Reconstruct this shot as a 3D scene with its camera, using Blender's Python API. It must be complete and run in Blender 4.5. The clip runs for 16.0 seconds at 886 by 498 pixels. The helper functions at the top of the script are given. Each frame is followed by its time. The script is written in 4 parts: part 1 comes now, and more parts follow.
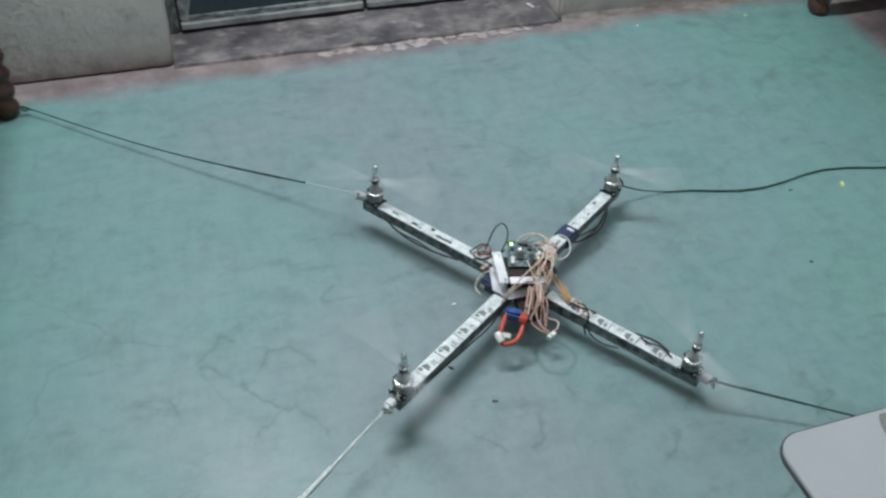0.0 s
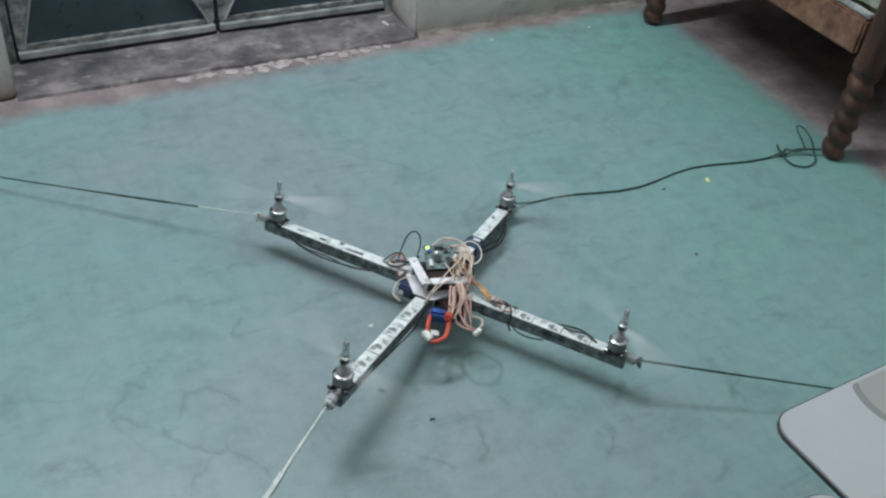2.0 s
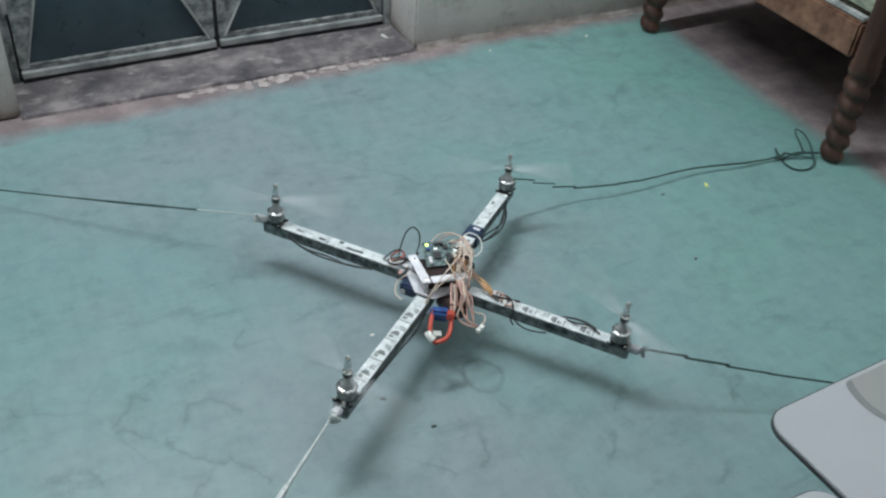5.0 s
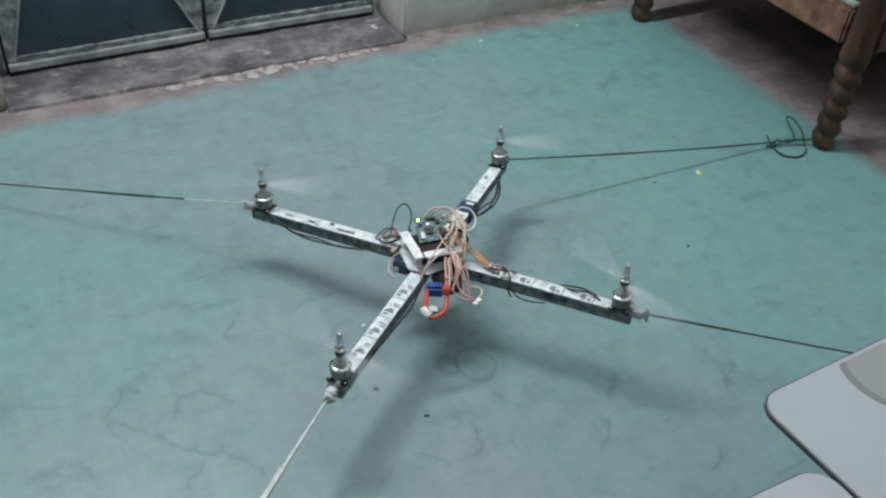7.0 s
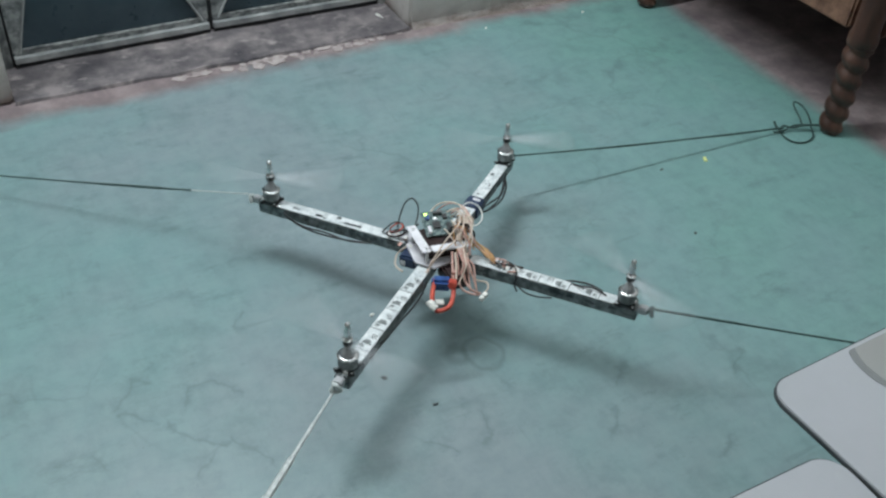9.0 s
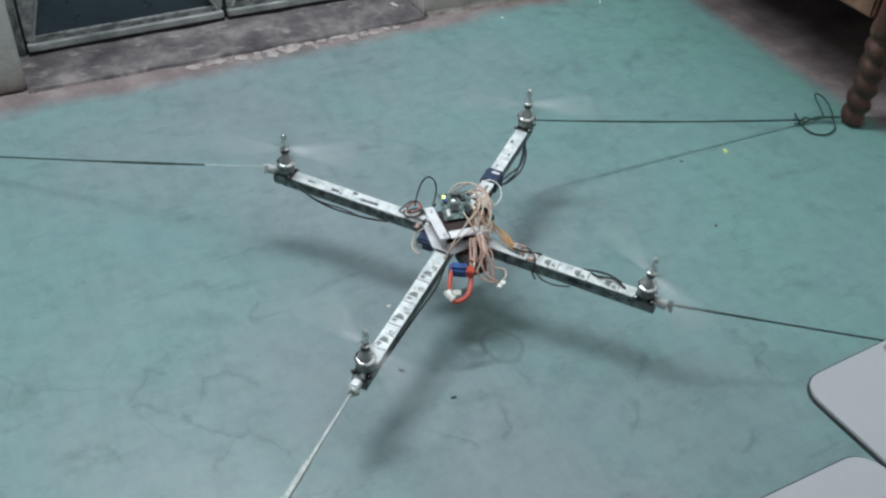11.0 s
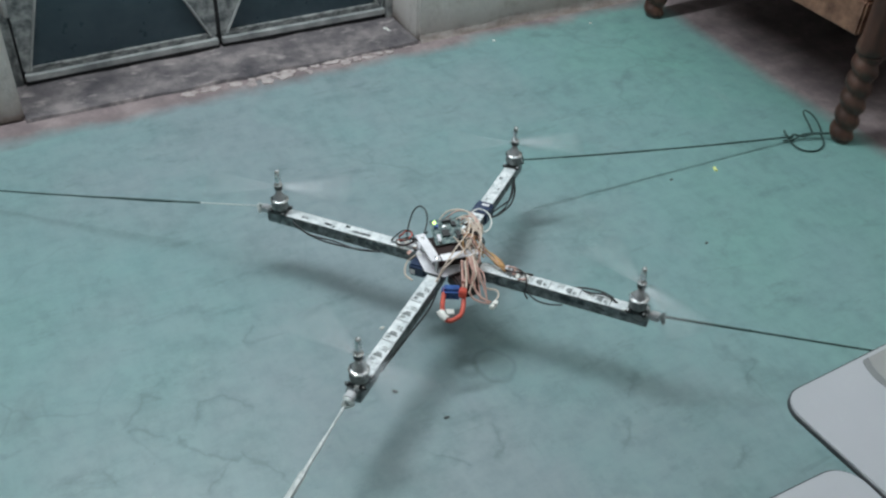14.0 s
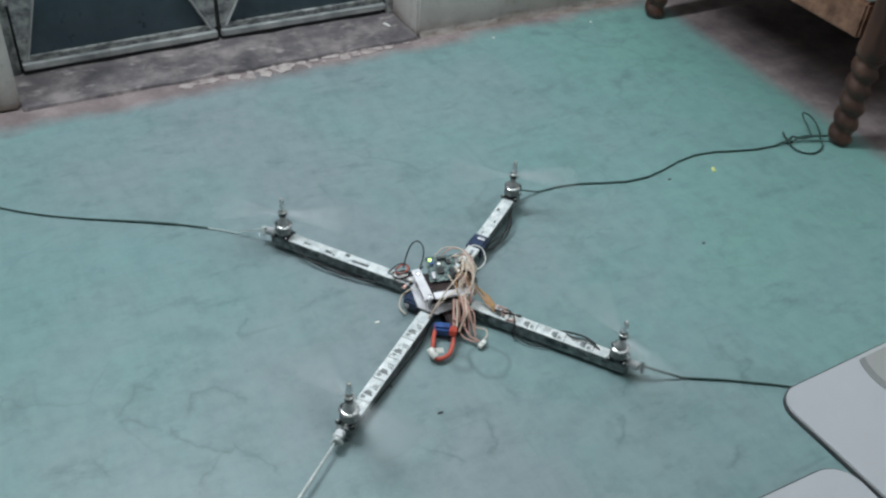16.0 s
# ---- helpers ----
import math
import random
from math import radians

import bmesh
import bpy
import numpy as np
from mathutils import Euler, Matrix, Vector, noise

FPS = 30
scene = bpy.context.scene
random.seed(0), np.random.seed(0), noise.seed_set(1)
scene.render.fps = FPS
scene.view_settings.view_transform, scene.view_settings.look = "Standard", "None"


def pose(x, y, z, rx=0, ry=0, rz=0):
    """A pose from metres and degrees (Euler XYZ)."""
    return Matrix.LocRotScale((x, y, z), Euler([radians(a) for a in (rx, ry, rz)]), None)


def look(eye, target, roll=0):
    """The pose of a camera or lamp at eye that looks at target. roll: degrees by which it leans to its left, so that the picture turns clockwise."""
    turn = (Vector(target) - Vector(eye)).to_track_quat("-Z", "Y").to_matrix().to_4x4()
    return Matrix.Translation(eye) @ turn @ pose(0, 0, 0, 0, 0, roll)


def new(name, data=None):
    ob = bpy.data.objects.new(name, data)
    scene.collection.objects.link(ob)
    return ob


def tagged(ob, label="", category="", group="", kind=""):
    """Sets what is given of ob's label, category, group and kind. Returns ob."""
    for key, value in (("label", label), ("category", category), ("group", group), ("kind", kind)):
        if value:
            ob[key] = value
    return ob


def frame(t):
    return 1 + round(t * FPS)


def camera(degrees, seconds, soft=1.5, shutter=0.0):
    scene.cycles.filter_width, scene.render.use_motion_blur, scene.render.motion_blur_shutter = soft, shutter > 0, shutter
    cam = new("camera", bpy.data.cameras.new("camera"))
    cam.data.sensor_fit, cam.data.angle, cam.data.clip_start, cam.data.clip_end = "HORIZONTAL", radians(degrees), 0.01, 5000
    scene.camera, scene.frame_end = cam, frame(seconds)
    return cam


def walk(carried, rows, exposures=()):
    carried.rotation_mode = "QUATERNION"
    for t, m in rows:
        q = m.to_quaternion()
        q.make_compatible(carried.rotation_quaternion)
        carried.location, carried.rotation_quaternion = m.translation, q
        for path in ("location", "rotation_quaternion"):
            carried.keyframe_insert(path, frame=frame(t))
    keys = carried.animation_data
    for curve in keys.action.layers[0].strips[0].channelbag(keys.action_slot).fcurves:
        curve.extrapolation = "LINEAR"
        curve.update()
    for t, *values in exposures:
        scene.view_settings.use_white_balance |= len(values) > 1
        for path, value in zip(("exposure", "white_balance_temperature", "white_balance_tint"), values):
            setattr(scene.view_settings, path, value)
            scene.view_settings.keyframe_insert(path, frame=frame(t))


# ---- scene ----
cam = camera(50.11, 16.0, soft=2.4, shutter=0.5)
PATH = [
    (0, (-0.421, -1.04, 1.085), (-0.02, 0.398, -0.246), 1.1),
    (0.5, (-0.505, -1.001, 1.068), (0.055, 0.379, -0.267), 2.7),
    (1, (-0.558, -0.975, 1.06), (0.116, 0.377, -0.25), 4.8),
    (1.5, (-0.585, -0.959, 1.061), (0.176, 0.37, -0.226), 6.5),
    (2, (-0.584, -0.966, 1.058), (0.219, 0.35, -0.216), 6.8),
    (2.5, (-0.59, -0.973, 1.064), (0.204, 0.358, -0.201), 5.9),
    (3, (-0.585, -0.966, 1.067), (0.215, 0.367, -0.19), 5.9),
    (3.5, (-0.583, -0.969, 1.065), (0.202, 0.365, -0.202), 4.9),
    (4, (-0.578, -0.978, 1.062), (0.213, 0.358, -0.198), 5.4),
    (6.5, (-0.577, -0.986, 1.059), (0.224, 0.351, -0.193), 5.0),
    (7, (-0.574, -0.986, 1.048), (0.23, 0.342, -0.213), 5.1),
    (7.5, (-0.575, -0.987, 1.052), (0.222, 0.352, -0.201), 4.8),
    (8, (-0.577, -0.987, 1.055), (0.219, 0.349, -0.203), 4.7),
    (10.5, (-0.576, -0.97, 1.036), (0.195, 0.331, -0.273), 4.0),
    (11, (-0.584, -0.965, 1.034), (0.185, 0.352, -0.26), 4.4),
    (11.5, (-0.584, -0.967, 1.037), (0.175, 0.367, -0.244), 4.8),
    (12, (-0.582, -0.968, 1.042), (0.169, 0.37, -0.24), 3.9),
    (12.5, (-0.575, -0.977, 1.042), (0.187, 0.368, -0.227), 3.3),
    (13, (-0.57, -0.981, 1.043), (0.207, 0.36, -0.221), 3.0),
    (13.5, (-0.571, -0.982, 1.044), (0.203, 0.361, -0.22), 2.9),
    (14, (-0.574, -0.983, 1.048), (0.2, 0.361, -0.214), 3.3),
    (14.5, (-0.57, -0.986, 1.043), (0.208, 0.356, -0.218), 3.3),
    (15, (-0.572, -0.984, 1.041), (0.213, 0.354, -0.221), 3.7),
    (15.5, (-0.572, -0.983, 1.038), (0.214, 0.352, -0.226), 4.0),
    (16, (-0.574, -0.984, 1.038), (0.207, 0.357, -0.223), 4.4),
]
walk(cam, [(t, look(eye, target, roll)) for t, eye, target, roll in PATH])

FLIGHT = [
    (0, pose(-0.0091, -0.0249, 0.1215, -1.59, 1.78, -51.55)),
    (0.5, pose(-0.0059, -0.0123, 0.1303, 0.23, 2.78, -52.78)),
    (1, pose(0.0052, 0.0025, 0.0958, 0.20, 1.47, -52.06)),
    (1.5, pose(-0.0007, -0.0077, 0.1202, -1.04, 2.82, -51.61)),
    (2, pose(0.0006, -0.0061, 0.1317, -7.75, -0.62, -52.91)),
    (2.5, pose(0.0028, -0.0026, 0.1155, -3.50, 2.08, -53.10)),
    (3, pose(-0.0014, 0.0008, 0.1035, -1.44, -2.98, -52.55)),
    (3.5, pose(-0.0017, -0.0092, 0.1331, -6.56, 2.80, -52.78)),
    (4, pose(0.0019, -0.0021, 0.1360, -3.63, 0.57, -52.10)),
    (6.5, pose(-0.0087, -0.0150, 0.1883, -1.70, -1.16, -51.35)),
    (7, pose(-0.0081, -0.0145, 0.1901, -1.93, -3.10, -50.96)),
    (7.5, pose(-0.0098, -0.0163, 0.1921, -1.39, -1.94, -51.07)),
    (8, pose(-0.0094, -0.0169, 0.1870, -4.61, -3.01, -51.16)),
    (10.5, pose(-0.0058, -0.0112, 0.1788, 1.90, 0.27, -51.41)),
    (11, pose(-0.0097, -0.0164, 0.1925, 3.60, 1.21, -51.37)),
    (11.5, pose(-0.0042, -0.0039, 0.1760, 2.33, -0.32, -51.53)),
    (12, pose(-0.0100, -0.0144, 0.1926, -2.23, -2.52, -51.28)),
    (12.5, pose(-0.0092, -0.0163, 0.1923, -2.66, -1.61, -51.30)),
    (13, pose(-0.0102, -0.0164, 0.1898, -1.66, -3.00, -51.34)),
    (13.5, pose(-0.0097, -0.0179, 0.1919, -2.81, -3.15, -51.19)),
    (14, pose(-0.0074, -0.0129, 0.1866, -1.80, -1.98, -51.04)),
    (14.5, pose(-0.0066, -0.0123, 0.1749, 1.54, 1.30, -51.71)),
    (15, pose(-0.0037, -0.0146, 0.1460, -3.07, 4.95, -51.50)),
    (15.5, pose(-0.0123, -0.0143, 0.1032, 2.92, -1.77, -51.34)),
    (16, pose(-0.0012, -0.0060, 0.0919, 0.83, 0.41, -52.79)),
]

# ---- light ----
world = bpy.data.worlds.new("world")
world.use_nodes = True
world.node_tree.nodes["Background"].inputs[0].default_value = (0.75, 0.85, 1.0, 1)
world.node_tree.nodes["Background"].inputs[1].default_value = 0.012
scene.world = world


def area_lamp(name, m, power, sx, sy, colour):
    data = bpy.data.lights.new(name, "AREA")
    data.shape, data.size, data.size_y, data.energy, data.color = "RECTANGLE", sx, sy, power, colour
    ob = new(name, data)
    ob.matrix_world = m
    return ob


# a four-foot tube lamp on the wall over the door, and an added, unseen soft fill overhead
area_lamp("tube_lamp", pose(-0.42, 0.74, 2.20, -4, -22, 0), 44, 1.20, 0.08, (0.85, 0.95, 1.0))
area_lamp("ceiling_fill", look((0.6, -0.5, 3.05), (0.6, -0.49, 0.0)), 25, 2.0, 2.8, (0.86, 0.95, 1.0))
scene.view_settings.exposure = 0.0


# ---- materials ----
def nodes_of(name):
    m = bpy.data.materials.new(name)
    m.use_nodes = True
    t = m.node_tree
    return m, t, t.nodes["Principled BSDF"]


def add(t, kind, **values):
    n = t.nodes.new(kind)
    for k, v in values.items():
        n.inputs[k.replace("_", " ")].default_value = v
    return n


def noise_at(t, scale, detail=5.0, rough=0.6, offset=(0, 0, 0), stretch=(1, 1, 1)):
    c = t.nodes.new("ShaderNodeTexCoord")
    mp = add(t, "ShaderNodeMapping", Location=offset, Scale=stretch)
    t.links.new(c.outputs["Object"], mp.inputs["Vector"])
    n = add(t, "ShaderNodeTexNoise", Scale=scale, Detail=detail, Roughness=rough)
    t.links.new(mp.outputs["Vector"], n.inputs["Vector"])
    return n.outputs["Fac"]


def ramp(t, fac, stops):
    n = t.nodes.new("ShaderNodeValToRGB")
    e = n.color_ramp.elements
    while len(e) < len(stops):
        e.new(0.5)
    for el, (p, c) in zip(e, stops):
        el.position = p
        el.color = (*c, 1) if len(c) == 3 else c
    t.links.new(fac, n.inputs["Fac"])
    return n.outputs["Color"]


def mix(t, fac, a, b, mode="MIX"):
    n = t.nodes.new("ShaderNodeMix")
    n.data_type, n.blend_type = "RGBA", mode
    for sock, v in ((n.inputs[0], fac), (n.inputs[6], a), (n.inputs[7], b)):
        if isinstance(v, bpy.types.NodeSocket):
            t.links.new(v, sock)
        elif isinstance(v, tuple):
            sock.default_value = (*v, 1)
        else:
            sock.default_value = v
    return n.outputs[2]


def bump(t, bsdf, fac, strength, dist):
    n = add(t, "ShaderNodeBump", Strength=strength, Distance=dist)
    t.links.new(fac, n.inputs["Height"])
    t.links.new(n.outputs["Normal"], bsdf.inputs["Normal"])


def plain(name, a, b, rough, metal=0.0, scale=30.0, relief=0.0, spread=0.15, rough_var=0.12):
    """A surface between two colours, with grain and uneven gloss."""
    m, t, p = nodes_of(name)
    n = noise_at(t, scale)
    t.links.new(ramp(t, n, [(0.5 - spread, a), (0.5 + spread, b)]), p.inputs["Base Color"])
    r = ramp(t, noise_at(t, scale * 2.7, 3), [(0.3, (max(rough - rough_var, 0.03),) * 3), (0.7, (min(rough + rough_var, 1),) * 3)])
    t.links.new(r, p.inputs["Roughness"])
    p.inputs["Metallic"].default_value = metal
    if relief:
        bump(t, p, noise_at(t, scale * 3), 0.5, relief)
    return m


def math_node(t, op, a, b=0.0):
    n = t.nodes.new("ShaderNodeMath")
    n.operation = op
    for sock, v in zip(n.inputs, (a, b)):
        if isinstance(v, bpy.types.NodeSocket):
            t.links.new(v, sock)
        else:
            sock.default_value = v
    return n.outputs[0]


def vector_node(t, op, a, b):
    n = t.nodes.new("ShaderNodeVectorMath")
    n.operation = op
    for sock, v in zip(n.inputs, (a, b)):
        if isinstance(v, bpy.types.NodeSocket):
            t.links.new(v, sock)
        else:
            sock.default_value = v
    return n.outputs["Value" if op in ("DOT_PRODUCT", "DISTANCE") else "Vector"]


# ends of the floor paint's longer cracks: x, y to x, y
CRACKS = (
    (-0.512, -0.037, -0.479, -0.069),
    (-0.462, -0.076, -0.420, -0.126),
    (-0.420, -0.126, -0.397, -0.146),
    (-0.392, -0.141, -0.366, -0.177),
    (-0.366, -0.177, -0.351, -0.203),
    (-0.509, -0.025, -0.486, 0.011),
    (-0.427, -0.055, -0.418, -0.030),
    (-0.418, -0.030, -0.378, -0.033),
    (-0.378, -0.033, -0.351, -0.064),
    (-0.307, 0.052, -0.295, 0.081),
    (-0.420, -0.156, -0.447, -0.192),
    (-0.565, -0.100, -0.548, -0.126),
    (0.130, -0.314, 0.097, -0.360),
    (0.382, -0.311, 0.348, -0.353),
    (0.193, -0.254, 0.167, -0.290),
    (-0.050, -0.255, -0.072, -0.300),
    (-0.142, -0.262, -0.118, -0.297),
    (0.250, -0.437, 0.221, -0.463),
    (-0.486, 0.011, -0.461, -0.005),
)


def floor_material():
    """Worn green floor paint that ends in a ragged edge before the walls, over bare brown cement."""
    m, t, p = nodes_of("floor_paint")
    c = t.nodes.new("ShaderNodeTexCoord")
    sep = t.nodes.new("ShaderNodeSeparateXYZ")
    t.links.new(c.outputs["Object"], sep.inputs[0])
    # worn grey at the door, a grey sheen painted in too; fresher towards the armchairs
    worn_sheen_x = math_node(t, "MULTIPLY", math_node(t, "ABSOLUTE", math_node(t, "ADD", sep.outputs[0], 0.10)), 0.53)
    wear_sheen = math_node(t, "ADD", worn_sheen_x, math_node(t, "MULTIPLY", math_node(t, "SUBTRACT", noise_at(t, 2.6, 6, 0.6), 0.5), 0.9))
    green = ramp(t, wear_sheen, [(0.0, (0.211, 0.270, 0.284)), (0.30, (0.173, 0.289, 0.288)), (0.66, (0.156, 0.312, 0.279))])
    fine = ramp(t, noise_at(t, 26, 6, 0.7), [(0.32, (0.87, 0.885, 0.89)), (0.52, (1, 1, 1)), (0.72, (1.06, 1.06, 1.05))])
    green = mix(t, 1.0, green, fine, "MULTIPLY")
    for seed, stretch in ((3, (1, 0.22, 1)), (8, (0.22, 1, 1))):
        trowel = ramp(t, noise_at(t, 48, 6, 0.7, (seed, seed, 0), stretch), [(0.30, (0.93, 0.94, 0.94)), (0.48, (1, 1, 1)), (0.72, (1.03, 1.03, 1.03))])
        green = mix(t, 1.0, green, trowel, "MULTIPLY")
    grime = ramp(t, noise_at(t, 7.5, 8, 0.72, (3, 1, 0)), [(0.53, (0, 0, 0)), (0.74, (0.52, 0.52, 0.52))])
    green = mix(t, grime, green, (0.085, 0.14, 0.14))
    smear = ramp(t, noise_at(t, 16, 7, 0.75, (12, 6, 0), (0.5, 1.0, 1)), [(0.565, (0, 0, 0)), (0.70, (0.50, 0.50, 0.50))])
    green = mix(t, smear, green, (0.07, 0.12, 0.12))
    scuff = ramp(t, noise_at(t, 11, 7, 0.75, (7, 2, 0), (1, 0.35, 1)), [(0.60, (0, 0, 0)), (0.74, (0.4, 0.4, 0.4))])
    green = mix(t, scuff, green, (0.26, 0.36, 0.35))
    # specks of dirt and short scratches
    for scale, reach, strength, tint in ((55.0, 0.10, 0.55, (0.06, 0.10, 0.10)), (34.0, 0.07, 0.6, (0.33, 0.40, 0.38))):
        dots = add(t, "ShaderNodeTexVoronoi", Scale=scale)
        t.links.new(c.outputs["Object"], dots.inputs["Vector"])
        near = ramp(t, dots.outputs["Distance"], [(0.0, (1, 1, 1)), (reach, (0, 0, 0))])
        few = ramp(t, noise_at(t, scale * 0.4, 2, 0.5, (scale, 1, 0)), [(0.56, (0, 0, 0)), (0.62, (strength,) * 3)])
        green = mix(t, mix(t, 1.0, near, few, "MULTIPLY"), green, tint)
    for seed, stretch in ((31, (1, 0.10, 1)), (47, (0.10, 1, 1)), (59, (0.6, 0.18, 1))):
        scr = ramp(t, noise_at(t, 44, 4, 0.6, (seed, 2 * seed, 0), stretch), [(0.665, (0, 0, 0)), (0.73, (0.25, 0.25, 0.25))])
        green = mix(t, scr, green, (0.095, 0.15, 0.15))
    # hairline cracks
    warp = add(t, "ShaderNodeTexNoise", Scale=5.0, Detail=5.0)
    t.links.new(c.outputs["Object"], warp.inputs["Vector"])
    moved = mix(t, 0.22, c.outputs["Object"], warp.outputs["Color"])
    vor = add(t, "ShaderNodeTexVoronoi", Scale=4.2)
    vor.feature = "DISTANCE_TO_EDGE"
    t.links.new(moved, vor.inputs["Vector"])
    line = ramp(t, vor.outputs["Distance"], [(0.0, (1, 1, 1)), (0.020, (0, 0, 0))])
    some = ramp(t, noise_at(t, 3.1, 3, 0.5, (1, 5, 2)), [(0.48, (0, 0, 0)), (0.62, (0.27, 0.27, 0.27))])
    crack = mix(t, 1.0, line, some, "MULTIPLY")
    green = mix(t, crack, green, (0.07, 0.12, 0.12))
    # longer cracks in the paint, each from one end to the other
    flat = t.nodes.new("ShaderNodeVectorMath")
    flat.operation = "MULTIPLY"
    jag = add(t, "ShaderNodeTexNoise", Scale=22.0, Detail=4.0)
    t.links.new(c.outputs["Object"], jag.inputs["Vector"])
    t.links.new(mix(t, 0.05, c.outputs["Object"], jag.outputs["Color"]), flat.inputs[0])
    flat.inputs[1].default_value = (1, 1, 0)
    nearest = 1.0
    for x0, y0, x1, y1 in CRACKS:
        a, b = (Vector((0.95 * x + 0.025, 0.95 * y + 0.025, 0)) for x, y in ((x0, y0), (x1, y1)))
        away = vector_node(t, "SUBTRACT", flat.outputs[0], a)
        share = math_node(t, "MULTIPLY", vector_node(t, "DOT_PRODUCT", away, b - a), 1 / (b - a).length_squared)
        share.node.use_clamp = True
        foot = vector_node(t, "MULTIPLY", b - a, share)
        nearest = math_node(t, "MINIMUM", nearest, vector_node(t, "DISTANCE", away, foot))
    broken = math_node(t, "MULTIPLY", nearest, ramp(t, noise_at(t, 34, 4, 0.7, (3, 8, 0)), [(0.40, (0.3, 0.3, 0.3)), (0.60, (1.6, 1.6, 1.6))]))
    long_crack = ramp(t, math_node(t, "MULTIPLY", broken, 100.0), [(0.05, (0.42, 0.42, 0.42)), (0.24, (0.16, 0.16, 0.16)), (0.85, (0, 0, 0))])
    green = mix(t, long_crack, green, (0.065, 0.11, 0.11))
    # a dark ring, with a blot beside it
    for cx, cy, rad, wid in ((0.012, -0.148, 0.030, 0.006), (-0.030, -0.135, 0.014, 0.008)):
        away = t.nodes.new("ShaderNodeVectorMath")
        away.operation = "DISTANCE"
        bent = mix(t, 0.07, c.outputs["Object"], warp.outputs["Color"])
        t.links.new(bent, away.inputs[0])
        away.inputs[1].default_value = (0.93 * cx + 0.035, 0.93 * cy + 0.035, 0.035)
        off = math_node(t, "DIVIDE", math_node(t, "ABSOLUTE", math_node(t, "SUBTRACT", away.outputs["Value"], rad)), wid)
        ringm = ramp(t, math_node(t, "MULTIPLY", off, noise_at(t, 30, 3)), [(0.06, (0.46, 0.46, 0.46)), (0.5, (0, 0, 0))])
        green = mix(t, ringm, green, (0.085, 0.13, 0.13))
    cement = ramp(t, noise_at(t, 9, 8, 0.7, (2, 2, 0)), [(0.3, (0.105, 0.080, 0.084)), (0.52, (0.205, 0.160, 0.162)), (0.72, (0.33, 0.268, 0.262))])
    # the paint's reach: x below 1.045 and y below 0.795, both edges uneven
    wob = math_node(t, "MULTIPLY", math_node(t, "SUBTRACT", noise_at(t, 6.5, 6, 0.65, (9, 4, 0)), 0.5), 0.11)
    dx = math_node(t, "SUBTRACT", math_node(t, "SUBTRACT", 1.05, sep.outputs[0]), math_node(t, "MULTIPLY", wob, 0.35))
    dy = math_node(t, "SUBTRACT", math_node(t, "SUBTRACT", math_node(t, "ADD", 0.789, math_node(t, "MULTIPLY", sep.outputs[0], 0.03)), sep.outputs[1]), wob)
    d = math_node(t, "MINIMUM", dx, dy)
    inside = ramp(t, math_node(t, "ADD", math_node(t, "MULTIPLY", d, 9.0), 0.5), [(0.25, (0, 0, 0)), (0.72, (1, 1, 1))])
    t.links.new(mix(t, inside, cement, green), p.inputs["Base Color"])
    r = ramp(t, noise_at(t, 5, 6, 0.6, (4, 0, 1)), [(0.3, (0.36,) * 3), (0.7, (0.55,) * 3)])
    t.links.new(mix(t, inside, (0.9, 0.9, 0.9), r), p.inputs["Roughness"])
    bump(t, p, noise_at(t, 60, 6, 0.7), 0.25, 0.002)
    return m


FLOOR = floor_material()


def wall_material():
    m, t, p = nodes_of("wall_paint")
    base = ramp(t, noise_at(t, 3.5, 6, 0.6), [(0.3, (0.58, 0.545, 0.515)), (0.55, (0.70, 0.665, 0.635)), (0.8, (0.78, 0.75, 0.72))])
    blot = ramp(t, noise_at(t, 14, 7, 0.7, (3, 3, 3)), [(0.53, (0, 0, 0)), (0.70, (0.6, 0.6, 0.6))])
    base = mix(t, blot, base, (0.34, 0.295, 0.255))
    c = t.nodes.new("ShaderNodeTexCoord")
    sep = t.nodes.new("ShaderNodeSeparateXYZ")
    t.links.new(c.outputs["Object"], sep.inputs[0])
    low = math_node(t, "ADD", sep.outputs[2], math_node(t, "MULTIPLY", math_node(t, "SUBTRACT", noise_at(t, 9, 7, 0.7), 0.5), 0.10))
    # browner and darker towards the floor, with an uneven upper edge
    foot_tint = ramp(t, low, [(0.0, (0.95, 0.95, 0.95)), (0.025, (0.5, 0.5, 0.5)), (0.07, (0.2, 0.2, 0.2)), (0.16, (0.0, 0.0, 0.0))])
    t.links.new(mix(t, foot_tint, base, (0.20, 0.155, 0.135)), p.inputs["Base Color"])
    p.inputs["Roughness"].default_value = 0.85
    bump(t, p, noise_at(t, 20, 9, 0.7), 0.9, 0.012)
    return m


WALL = wall_material()


def threshold_material():
    m, t, p = nodes_of("threshold_cement")
    base = ramp(t, noise_at(t, 10, 8, 0.7), [(0.3, (0.042, 0.038, 0.045)), (0.48, (0.118, 0.104, 0.109)), (0.64, (0.245, 0.212, 0.210))])
    pale = ramp(t, noise_at(t, 17, 5, 0.6, (5, 1, 2), (1, 1.8, 1)), [(0.57, (0, 0, 0)), (0.66, (0.7, 0.7, 0.7))])
    t.links.new(mix(t, pale, base, (0.36, 0.315, 0.305)), p.inputs["Base Color"])
    p.inputs["Roughness"].default_value = 0.85
    bump(t, p, noise_at(t, 28, 8, 0.7), 0.6, 0.004)
    return m


